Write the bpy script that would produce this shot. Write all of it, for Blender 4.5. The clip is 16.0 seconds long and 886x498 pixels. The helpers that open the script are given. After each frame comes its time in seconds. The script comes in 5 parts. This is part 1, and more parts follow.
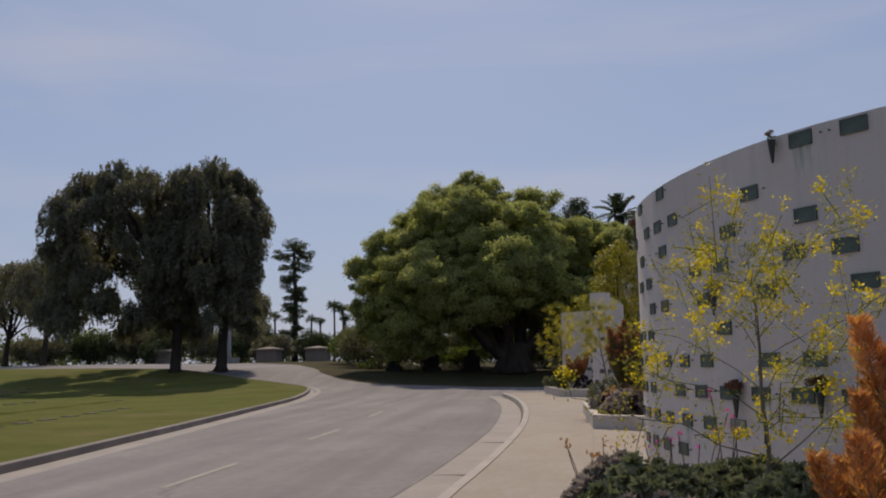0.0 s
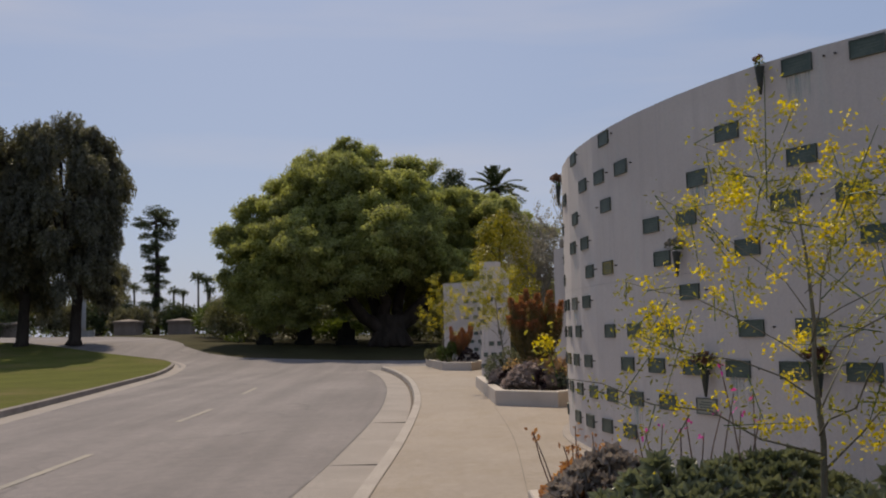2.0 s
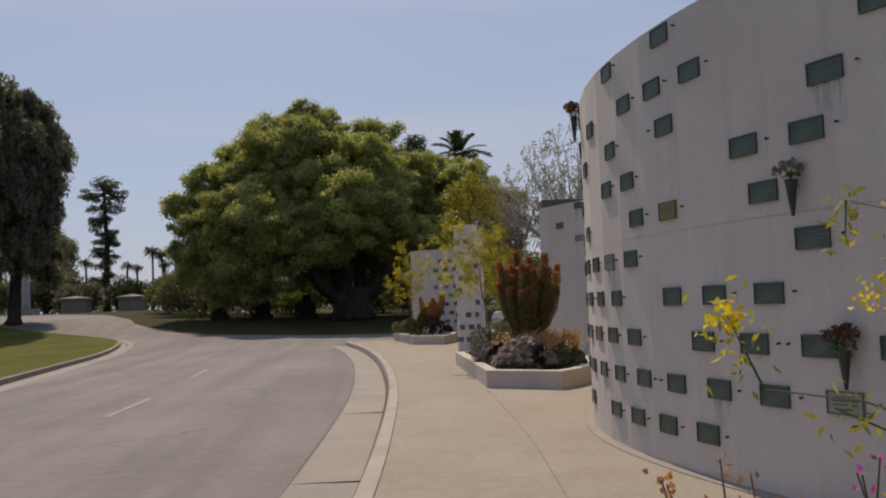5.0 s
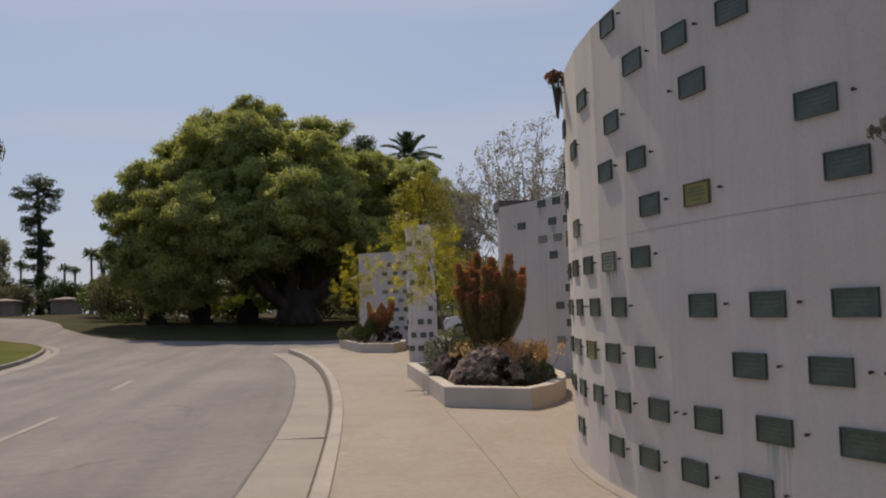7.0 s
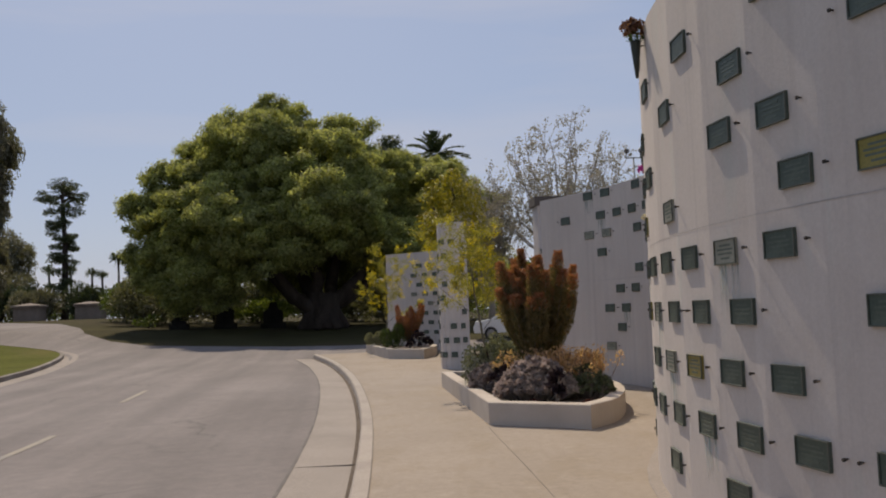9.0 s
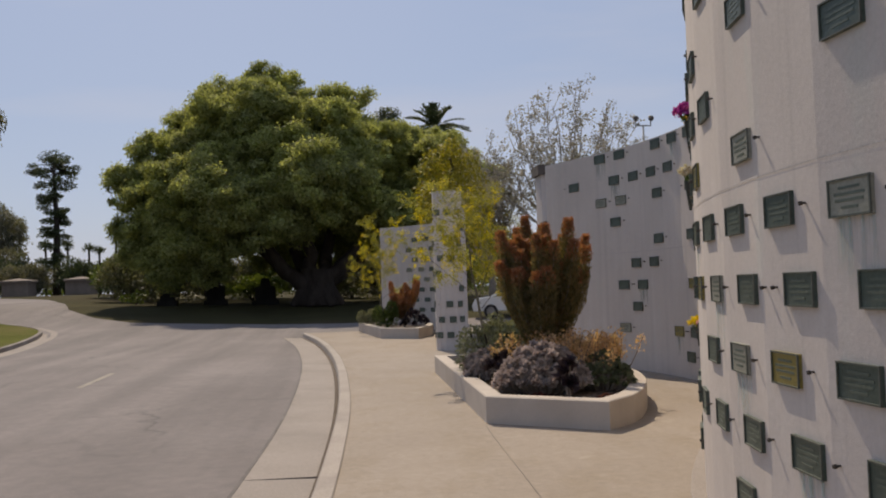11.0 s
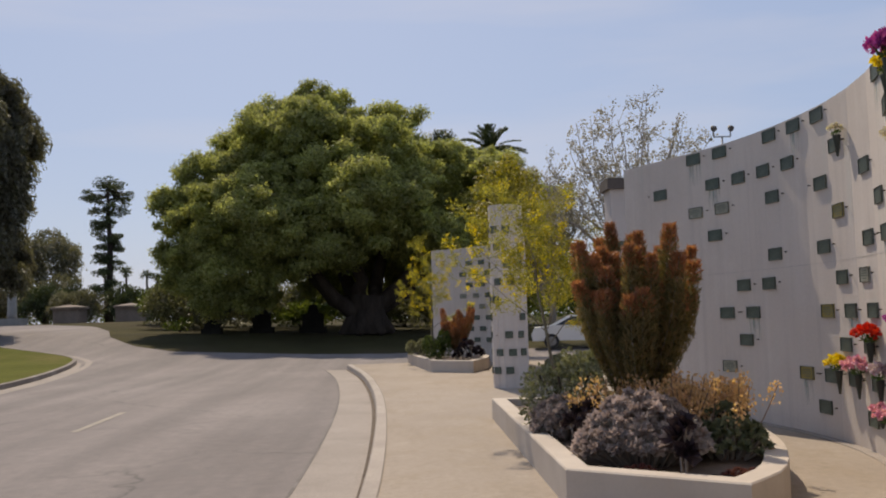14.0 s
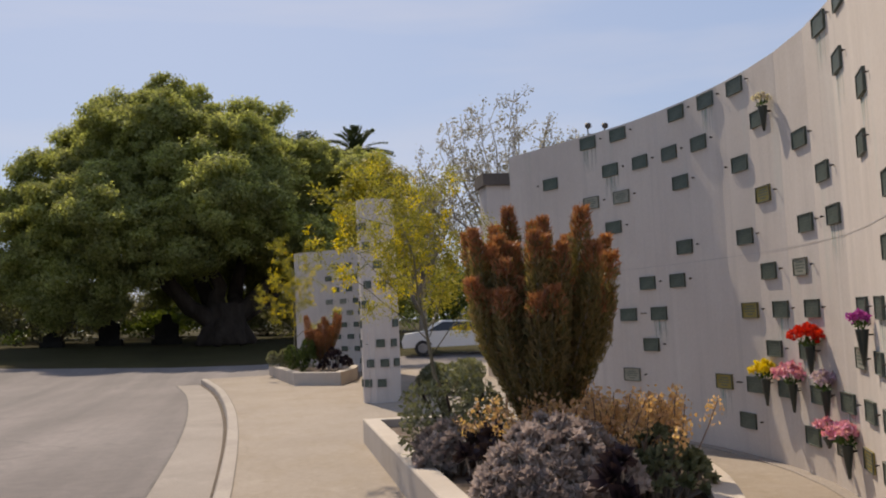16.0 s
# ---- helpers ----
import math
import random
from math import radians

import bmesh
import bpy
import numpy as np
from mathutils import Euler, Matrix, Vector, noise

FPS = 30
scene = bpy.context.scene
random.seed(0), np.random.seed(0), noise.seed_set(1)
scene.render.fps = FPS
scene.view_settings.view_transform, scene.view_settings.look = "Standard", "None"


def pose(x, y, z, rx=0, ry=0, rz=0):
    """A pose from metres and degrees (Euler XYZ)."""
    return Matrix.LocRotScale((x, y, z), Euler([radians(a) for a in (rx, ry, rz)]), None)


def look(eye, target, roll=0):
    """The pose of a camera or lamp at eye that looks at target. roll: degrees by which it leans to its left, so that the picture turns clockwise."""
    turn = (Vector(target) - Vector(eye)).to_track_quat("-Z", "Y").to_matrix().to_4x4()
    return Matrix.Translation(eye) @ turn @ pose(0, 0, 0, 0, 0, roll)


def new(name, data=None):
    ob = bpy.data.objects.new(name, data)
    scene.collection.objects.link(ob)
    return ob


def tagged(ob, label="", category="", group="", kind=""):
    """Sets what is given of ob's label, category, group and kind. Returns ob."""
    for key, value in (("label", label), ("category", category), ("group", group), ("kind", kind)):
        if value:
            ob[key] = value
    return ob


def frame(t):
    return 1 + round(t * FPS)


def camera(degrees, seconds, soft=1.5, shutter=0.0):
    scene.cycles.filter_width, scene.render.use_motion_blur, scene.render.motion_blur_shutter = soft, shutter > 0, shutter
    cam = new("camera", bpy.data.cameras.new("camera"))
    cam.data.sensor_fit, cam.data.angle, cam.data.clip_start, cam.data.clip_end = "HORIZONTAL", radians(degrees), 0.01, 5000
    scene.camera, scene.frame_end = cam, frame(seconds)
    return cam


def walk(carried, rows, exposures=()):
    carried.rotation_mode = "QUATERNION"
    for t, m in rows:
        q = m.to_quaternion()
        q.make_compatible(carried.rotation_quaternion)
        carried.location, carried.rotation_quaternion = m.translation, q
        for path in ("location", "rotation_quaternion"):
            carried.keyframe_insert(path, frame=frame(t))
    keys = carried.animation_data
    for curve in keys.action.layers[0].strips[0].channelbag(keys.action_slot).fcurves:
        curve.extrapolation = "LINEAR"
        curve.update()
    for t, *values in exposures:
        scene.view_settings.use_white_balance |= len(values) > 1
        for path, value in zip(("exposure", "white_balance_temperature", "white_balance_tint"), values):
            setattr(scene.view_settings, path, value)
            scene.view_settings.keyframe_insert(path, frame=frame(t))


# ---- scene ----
cam = camera(52.5, 16.0, soft=2.0)
PATH = [
    (0, (1.04, -0.78, 1.527), (0.808, 1.191, 1.779), -1.0),
    (0.5, (0.812, -0.237, 1.535), (0.728, 1.742, 1.81), -0.9),
    (1, (0.551, 0.244, 1.497), (0.506, 2.231, 1.723), -0.7),
    (1.5, (0.428, 0.638, 1.475), (0.46, 2.63, 1.646), -1.8),
    (2, (0.333, 1.236, 1.503), (0.391, 3.226, 1.691), -1.1),
    (2.5, (0.179, 1.767, 1.533), (0.148, 3.762, 1.666), -1.1),
    (3, (0.161, 2.306, 1.541), (0.196, 4.302, 1.663), -1.8),
    (3.5, (0.084, 2.821, 1.519), (0.173, 4.815, 1.66), -1.0),
    (4, (0.065, 3.284, 1.506), (0.182, 5.277, 1.632), -1.4),
    (6.5, (0.025, 5.717, 1.534), (0.239, 7.702, 1.654), -2.2),
    (7, (0.112, 6.207, 1.544), (0.375, 8.186, 1.673), -1.8),
    (7.5, (0.048, 6.659, 1.548), (0.217, 8.646, 1.703), -1.4),
    (8, (0.053, 7.098, 1.545), (0.208, 9.086, 1.694), -2.2),
    (8.5, (0.129, 7.524, 1.564), (0.314, 9.51, 1.708), -2.4),
    (9, (0.105, 8.0, 1.575), (0.312, 9.984, 1.711), -2.1),
    (11.5, (0.493, 10.472, 1.556), (0.694, 12.461, 1.637), -1.8),
    (12, (0.512, 10.923, 1.549), (0.641, 12.917, 1.643), -2.3),
    (12.5, (0.613, 11.405, 1.576), (0.808, 13.388, 1.748), -2.4),
    (13, (0.586, 11.913, 1.581), (0.844, 13.889, 1.752), -2.3),
    (13.5, (0.633, 12.39, 1.569), (0.838, 14.375, 1.71), -2.7),
    (14, (0.672, 12.851, 1.567), (0.755, 14.843, 1.717), -1.7),
    (14.5, (0.663, 13.361, 1.568), (0.943, 15.334, 1.738), -2.0),
    (15, (0.784, 13.866, 1.602), (1.081, 15.834, 1.791), -2.3),
    (15.5, (0.776, 14.32, 1.584), (1.106, 16.282, 1.792), -1.8),
    (16, (0.804, 14.781, 1.568), (1.182, 16.739, 1.721), -2.7),
]
walk(cam, [(t, look(eye, target, roll)) for t, eye, target, roll in PATH], [(0, -0.56, 7300, 14), (2, -0.45, 7600, 13), (7, -0.40, 7750, 13), (12.5, -0.26, 7750, 13), (16, -0.1, 7800, 13)])

# ---- light ----
SUN_DIR = Vector((-0.15, 1.0, 1.15)).normalized()
world = bpy.data.worlds.new("sky")
scene.world = world
world.use_nodes = True
wn = world.node_tree
sky = wn.nodes.new("ShaderNodeTexSky")
sky.sky_type = 'NISHITA'
sky.sun_disc = False
sky.sun_elevation = math.asin(SUN_DIR.z)
sky.sun_rotation = math.atan2(SUN_DIR.x, SUN_DIR.y)
sky.air_density, sky.dust_density, sky.ozone_density = 1.0, 1.2, 1.5
bg = wn.nodes["Background"]
bg.inputs["Strength"].default_value = 0.108
haze = wn.nodes.new("ShaderNodeMix")
haze.data_type = 'RGBA'
haze.inputs[0].default_value = 0.66
haze.inputs[7].default_value = (3.45, 5.05, 8.75, 1)
wn.links.new(sky.outputs[0], haze.inputs[6])
sky_tc = wn.nodes.new("ShaderNodeTexCoord")
sky_map = wn.nodes.new("ShaderNodeMapping")
sky_map.inputs["Scale"].default_value = (1.2, 3.0, 9.0)
sky_map.inputs["Rotation"].default_value = (0.0, 0.25, 0.5)
cirrus = wn.nodes.new("ShaderNodeTexNoise")
cirrus.inputs["Scale"].default_value, cirrus.inputs["Detail"].default_value = 1.3, 5
cirrus_ramp = wn.nodes.new("ShaderNodeValToRGB")
cirrus_ramp.color_ramp.elements[0].position, cirrus_ramp.color_ramp.elements[0].color = 0.46, (0, 0, 0, 1)
cirrus_ramp.color_ramp.elements[1].position, cirrus_ramp.color_ramp.elements[1].color = 0.75, (0.4, 0.4, 0.4, 1)
clouds = wn.nodes.new("ShaderNodeMix")
clouds.data_type = 'RGBA'
clouds.inputs[7].default_value = (6.8, 7.1, 8.4, 1)
wn.links.new(sky_tc.outputs["Generated"], sky_map.inputs[0])
wn.links.new(sky_map.outputs[0], cirrus.inputs["Vector"])
wn.links.new(cirrus.outputs["Fac"], cirrus_ramp.inputs[0])
wn.links.new(cirrus_ramp.outputs[0], clouds.inputs[0])
wn.links.new(haze.outputs[2], clouds.inputs[6])
wn.links.new(clouds.outputs[2], bg.inputs["Color"])
sun_data = bpy.data.lights.new("sun", 'SUN')
sun_data.energy, sun_data.angle, sun_data.color = 4.4, radians(0.6), (1.0, 0.94, 0.84)
sun = new("sun", sun_data)
sun.matrix_world = look(SUN_DIR * 100, (0, 0, 0))


# ---- materials ----
def mat(name, build):
    m = bpy.data.materials.new(name)
    m.use_nodes = True
    build(m.node_tree, m.node_tree.nodes["Principled BSDF"])
    return m


def texcoord(nt, scale=(1, 1, 1), kind="Object"):
    tc = nt.nodes.new("ShaderNodeTexCoord")
    mp = nt.nodes.new("ShaderNodeMapping")
    mp.inputs["Scale"].default_value = scale
    nt.links.new(tc.outputs[kind], mp.inputs["Vector"])
    return mp.outputs[0]


def noise_tex(nt, vec, scale, detail=5, rough=0.6):
    n = nt.nodes.new("ShaderNodeTexNoise")
    n.inputs["Scale"].default_value, n.inputs["Detail"].default_value, n.inputs["Roughness"].default_value = scale, detail, rough
    nt.links.new(vec, n.inputs["Vector"])
    return n.outputs["Fac"]


def ramp(nt, fac, stops):
    r = nt.nodes.new("ShaderNodeValToRGB")
    el = r.color_ramp.elements
    while len(el) < len(stops):
        el.new(0.5)
    for e, (p, c) in zip(el, stops):
        e.position, e.color = p, (*c, 1)
    nt.links.new(fac, r.inputs[0])
    return r.outputs[0]


def mixc(nt, fac, a, b, mode='MIX'):
    m = nt.nodes.new("ShaderNodeMix")
    m.data_type, m.blend_type = 'RGBA', mode
    for sock, v in ((m.inputs[0], fac), (m.inputs[6], a), (m.inputs[7], b)):
        if isinstance(v, (int, float)):
            sock.default_value = v
        elif isinstance(v, tuple):
            sock.default_value = (*v, 1)
        else:
            nt.links.new(v, sock)
    return m.outputs[2]


def bump(nt, bsdf, height, strength, distance=0.01):
    b = nt.nodes.new("ShaderNodeBump")
    b.inputs["Strength"].default_value, b.inputs["Distance"].default_value = strength, distance
    nt.links.new(height, b.inputs["Height"])
    nt.links.new(b.outputs[0], bsdf.inputs["Normal"])


def speckled(name, c1, c2, big, small, rough=0.85, relief=0.3, dist=0.01, c3=None, metal=0.0, stretch=(1, 1, 1), grain=0.72):
    def build(nt, p):
        v = texcoord(nt, stretch)
        a = noise_tex(nt, v, big, 6)
        b = noise_tex(nt, v, small, 4, 0.7)
        col = ramp(nt, a, [(0.3, c1), (0.7, c2)])
        dark = ramp(nt, b, [(0.25, (grain, grain, grain)), (0.75, (2 - grain - 0.12, 2 - grain - 0.12, 2 - grain - 0.12))])
        col = mixc(nt, 1.0, col, dark, 'MULTIPLY')
        if c3:
            m = ramp(nt, noise_tex(nt, v, big * 0.37, 7, 0.7), [(0.52, (0, 0, 0)), (0.68, (1, 1, 1))])
            col = mixc(nt, m, col, c3)
        nt.links.new(col, p.inputs["Base Color"])
        p.inputs["Roughness"].default_value, p.inputs["Metallic"].default_value = rough, metal
        bump(nt, p, b, relief, dist)
    return mat(name, build)


def leafy(name, c1, c2, translucent=0.35, rough=0.55, glow=(1.5, 1.5, 0.7), patchy=(0.75, 1.2)):
    """Leaves: colour varies from leaf to leaf, some light comes through."""
    def build(nt, p):
        g = nt.nodes.new("ShaderNodeNewGeometry")
        info = nt.nodes.new("ShaderNodeObjectInfo")
        add = nt.nodes.new("ShaderNodeMath")
        nt.links.new(g.outputs["Random Per Island"], add.inputs[0])
        nt.links.new(info.outputs["Random"], add.inputs[1])
        vary = nt.nodes.new("ShaderNodeMath")
        vary.operation = 'FRACT'
        nt.links.new(add.outputs[0], vary.inputs[0])
        col = ramp(nt, vary.outputs[0], [(0.0, c1), (1.0, c2)])
        v = texcoord(nt)
        patch = ramp(nt, noise_tex(nt, v, 0.6, 3), [(0.34, (patchy[0],) * 3), (0.66, (patchy[1], patchy[1], patchy[1] * 0.92))])
        col = mixc(nt, 1.0, col, patch, 'MULTIPLY')
        nt.links.new(col, p.inputs["Base Color"])
        p.inputs["Roughness"].default_value = rough
        p.inputs["Specular IOR Level"].default_value = 0.3
        t = nt.nodes.new("ShaderNodeBsdfTranslucent")
        nt.links.new(mixc(nt, 1.0, col, glow, 'MULTIPLY'), t.inputs["Color"])
        ms = nt.nodes.new("ShaderNodeMixShader")
        ms.inputs[0].default_value = translucent
        nt.links.new(p.outputs[0], ms.inputs[1])
        nt.links.new(t.outputs[0], ms.inputs[2])
        nt.links.new(ms.outputs[0], nt.nodes["Material Output"].inputs["Surface"])
    return mat(name, build)


def plain(name, color, rough):
    def build(nt, p):
        p.inputs["Base Color"].default_value = (*color, 1)
        p.inputs["Roughness"].default_value = rough
    return mat(name, build)


def stucco_build(nt, p):
    v = texcoord(nt)
    col = ramp(nt, noise_tex(nt, v, 0.5, 6), [(0.3, (0.505, 0.446, 0.405)), (0.7, (0.58, 0.517, 0.47))])
    patch = noise_tex(nt, v, 1.7, 6, 0.7)
    col = mixc(nt, ramp(nt, patch, [(0.5, (0, 0, 0)), (0.72, (0.55, 0.55, 0.55))]), col, (0.60, 0.545, 0.50))
    streak = noise_tex(nt, texcoord(nt, (7, 7, 0.22)), 1.0, 6, 0.7)
    col = mixc(nt, ramp(nt, streak, [(0.50, (0, 0, 0)), (0.74, (0.6, 0.6, 0.6))]), col, (0.43, 0.385, 0.355))
    wash = noise_tex(nt, texcoord(nt, (5, 5, 0.12)), 1.0, 4, 0.6)
    col = mixc(nt, ramp(nt, wash, [(0.56, (0, 0, 0)), (0.78, (0.5, 0.5, 0.5))]), col, (0.63, 0.58, 0.54))
    green = noise_tex(nt, texcoord(nt, (3, 3, 0.5)), 1.0, 4, 0.6)
    col = mixc(nt, ramp(nt, green, [(0.60, (0, 0, 0)), (0.8, (0.34, 0.34, 0.34))]), col, (0.42, 0.50, 0.45))
    fine = noise_tex(nt, v, 38, 5, 0.7)
    col = mixc(nt, 1.0, col, ramp(nt, fine, [(0.3, (0.93, 0.93, 0.93)), (0.7, (1.05, 1.05, 1.05))]), 'MULTIPLY')
    nt.links.new(col, p.inputs["Base Color"])
    p.inputs["Roughness"].default_value = 0.9
    bump(nt, p, mixc(nt, 0.35, fine, patch), 0.35, 0.008)


M_STUCCO = mat("stucco", stucco_build)


def crack_mask(nt, vec, scale, width, warp=0.35):
    """Thin wandering lines."""
    n = nt.nodes.new("ShaderNodeTexNoise")
    n.inputs["Scale"].default_value, n.inputs["Detail"].default_value = 1.3, 6
    nt.links.new(vec, n.inputs["Vector"])
    v = mixc(nt, warp, vec, n.outputs["Color"], 'ADD')
    vo = nt.nodes.new("ShaderNodeTexVoronoi")
    vo.feature = 'DISTANCE_TO_EDGE'
    vo.inputs["Scale"].default_value = scale
    nt.links.new(v, vo.inputs["Vector"])
    return ramp(nt, vo.outputs["Distance"], [(0.0, (1, 1, 1)), (width, (0, 0, 0))])


def asphalt_build(nt, p):
    v = texcoord(nt)
    col = ramp(nt, noise_tex(nt, v, 0.22, 7, 0.6), [(0.3, (0.153, 0.133, 0.126)), (0.7, (0.205, 0.18, 0.17))])
    lanes = noise_tex(nt, texcoord(nt, (1.1, 0.05, 1)), 1.0, 4, 0.55)
    col = mixc(nt, 1.0, col, ramp(nt, lanes, [(0.3, (0.80, 0.80, 0.80)), (0.7, (1.22, 1.21, 1.2))]), 'MULTIPLY')
    grit = noise_tex(nt, v, 70, 4, 0.75)
    col = mixc(nt, 1.0, col, ramp(nt, grit, [(0.25, (0.68, 0.68, 0.68)), (0.75, (1.26, 1.26, 1.26))]), 'MULTIPLY')
    mottle = noise_tex(nt, v, 5.5, 6, 0.75)
    col = mixc(nt, 1.0, col, ramp(nt, mottle, [(0.3, (0.84, 0.84, 0.85)), (0.7, (1.13, 1.12, 1.11))]), 'MULTIPLY')
    spots = noise_tex(nt, v, 1.6, 5, 0.7)
    col = mixc(nt, ramp(nt, spots, [(0.60, (0, 0, 0)), (0.72, (0.45, 0.45, 0.45))]), col, (0.13, 0.12, 0.115))
    cracks = mixc(nt, 1.0, crack_mask(nt, v, 0.16, 0.006, 0.8), ramp(nt, noise_tex(nt, v, 0.3, 2), [(0.42, (0, 0, 0)), (0.6, (0.75, 0.75, 0.75))]), 'MULTIPLY')
    col = mixc(nt, cracks, col, (0.075, 0.07, 0.066))
    nt.links.new(col, p.inputs["Base Color"])
    p.inputs["Roughness"].default_value = 0.92
    bump(nt, p, grit, 0.35, 0.006)


def pavement_build(nt, p):
    v = texcoord(nt)
    col = ramp(nt, noise_tex(nt, v, 0.45, 6, 0.6), [(0.3, (0.282, 0.232, 0.185)), (0.7, (0.342, 0.285, 0.23))])
    stain = noise_tex(nt, texcoord(nt, (1.4, 0.7, 1)), 1.1, 6, 0.7)
    col = mixc(nt, ramp(nt, stain, [(0.48, (0, 0, 0)), (0.68, (0.72, 0.72, 0.72))]), col, (0.27, 0.215, 0.155))
    pale = noise_tex(nt, v, 2.7, 5, 0.65)
    col = mixc(nt, ramp(nt, pale, [(0.58, (0, 0, 0)), (0.75, (0.4, 0.4, 0.4))]), col, (0.455, 0.39, 0.315))
    grit = noise_tex(nt, v, 80, 4, 0.7)
    col = mixc(nt, 1.0, col, ramp(nt, grit, [(0.25, (0.76, 0.76, 0.76)), (0.75, (1.18, 1.18, 1.18))]), 'MULTIPLY')
    mottle = noise_tex(nt, v, 11, 6, 0.75)
    col = mixc(nt, 1.0, col, ramp(nt, mottle, [(0.3, (0.84, 0.83, 0.82)), (0.7, (1.1, 1.1, 1.1))]), 'MULTIPLY')
    cracks = mixc(nt, 1.0, crack_mask(nt, v, 0.22, 0.0035, 0.5), ramp(nt, noise_tex(nt, v, 0.4, 2), [(0.5, (0, 0, 0)), (0.62, (0.6, 0.6, 0.6))]), 'MULTIPLY')
    col = mixc(nt, cracks, col, (0.20, 0.16, 0.12))
    nt.links.new(col, p.inputs["Base Color"])
    p.inputs["Roughness"].default_value = 0.9
    bump(nt, p, grit, 0.25, 0.004)


M_ASPHALT = mat("asphalt", asphalt_build)
M_CONCRETE = mat("pavement_concrete", pavement_build)
M_GUTTER = speckled("gutter_concrete", (0.27, 0.232, 0.2), (0.335, 0.288, 0.25), 0.8, 60, 0.9, 0.35, 0.004, (0.225, 0.195, 0.17), grain=0.62)
M_KERBTOP = speckled("kerb_concrete", (0.33, 0.285, 0.245), (0.41, 0.355, 0.305), 1.2, 60, 0.88, 0.35, 0.004, (0.26, 0.225, 0.195), grain=0.66)
M_PLANTER = speckled("planter_concrete", (0.45, 0.385, 0.325), (0.545, 0.475, 0.405), 1.5, 35, 0.85, 0.12, 0.003, (0.42, 0.35, 0.28), grain=0.9)
M_SOIL = speckled("soil", (0.09, 0.065, 0.045), (0.16, 0.12, 0.09), 3, 40, 0.95, 0.9, 0.03)
M_PLANTSOIL = speckled("planting_soil", (0.12, 0.082, 0.06), (0.21, 0.152, 0.115), 3, 40, 0.95, 0.9, 0.03, (0.10, 0.075, 0.055))
M_LAWN = speckled("lawn", (0.086, 0.095, 0.02), (0.125, 0.128, 0.03), 0.35, 45, 0.95, 0.8, 0.02, (0.155, 0.125, 0.05), grain=0.6)
M_GROUND = speckled("ground_cover", (0.045, 0.04, 0.02), (0.075, 0.068, 0.03), 0.2, 20, 0.95, 0.8, 0.03, (0.075, 0.055, 0.036))
M_DARKSTONE = speckled("dark_granite", (0.016, 0.015, 0.013), (0.035, 0.032, 0.028), 2, 30, 0.9, 0.3, 0.005)
# left kerb: weathered tone, darkened also for the shade on its road face
M_KERB = speckled("weathered_shaded_kerb", (0.17, 0.142, 0.122), (0.24, 0.205, 0.18), 0.8, 50, 0.92, 0.3, 0.004, (0.30, 0.265, 0.235))
for m in (M_GROUND, M_LAWN, M_DARKSTONE):
    m.node_tree.nodes["Principled BSDF"].inputs["Specular IOR Level"].default_value = 0.05
M_PAINT = speckled("road_paint", (0.25, 0.225, 0.19), (0.34, 0.295, 0.23), 3.0, 40, 0.85, 0.2, 0.002, (0.22, 0.205, 0.19))
M_SEAM = speckled("tar_seam", (0.10, 0.088, 0.08), (0.16, 0.14, 0.13), 1.5, 30, 0.9, 0.4, 0.006, (0.2, 0.18, 0.17))
M_BARK = speckled("bark", (0.035, 0.027, 0.022), (0.075, 0.06, 0.05), 2, 14, 0.95, 0.9, 0.03, stretch=(1, 1, 0.3))
M_BARK.node_tree.nodes["Principled BSDF"].inputs["Specular IOR Level"].default_value = 0.1
M_PALEBARK = speckled("pale_bark", (0.25, 0.21, 0.18), (0.36, 0.32, 0.28), 2, 14, 0.9, 0.6, 0.02)
M_STONE = speckled("gate_stone", (0.19, 0.145, 0.115), (0.27, 0.21, 0.17), 1.2, 12, 0.9, 0.5, 0.02)
M_CAMPHOR = leafy("camphor_leaf", (0.175, 0.193, 0.08), (0.37, 0.375, 0.172), 0.52, 0.68, (1.8, 1.8, 1.0), (0.8, 1.2))
M_PEPPER = leafy("pepper_leaf", (0.085, 0.083, 0.064), (0.20, 0.19, 0.154), 0.32)
M_PINE = leafy("conifer_leaf", (0.04, 0.055, 0.028), (0.08, 0.10, 0.05), 0.2)
M_HEDGE = leafy("hedge_leaf", (0.05, 0.085, 0.02), (0.14, 0.17, 0.05), 0.3)
M_DUSKY = leafy("dusky_leaf", (0.075, 0.08, 0.05), (0.17, 0.17, 0.115), 0.3)
M_PALM = leafy("palm_leaf", (0.035, 0.055, 0.02), (0.08, 0.10, 0.04), 0.2)
M_YELLOW = leafy("yellow_blossom", (0.60, 0.44, 0.02), (0.75, 0.62, 0.04), 0.4)
M_YGREEN = leafy("palo_verde_leaf", (0.21, 0.205, 0.04), (0.42, 0.37, 0.075), 0.45)
M_SPARSE = leafy("young_leaf", (0.23, 0.22, 0.17), (0.43, 0.40, 0.345), 0.3, 0.6, (1.2, 1.15, 1.0))

# ---- mesh helpers ----
rng = np.random.default_rng(7)


def mesh_of(name, verts, faces, material, smooth=False):
    me = bpy.data.meshes.new(name)
    me.from_pydata([tuple(map(float, v)) for v in verts], [], faces)
    for m in (material if isinstance(material, (list, tuple)) else [material]):
        me.materials.append(m)
    if smooth:
        me.shade_smooth()
    me.update()
    return me


def put(name, me, parent=None, label="", m=None):
    ob = new(name, me)
    if parent is not None:
        ob.parent = parent
    if m is not None:
        ob.matrix_basis = m
    if label:
        ob["label"] = label
    return ob


def stuff(ob):
    ob["kind"] = "stuff"
    return ob


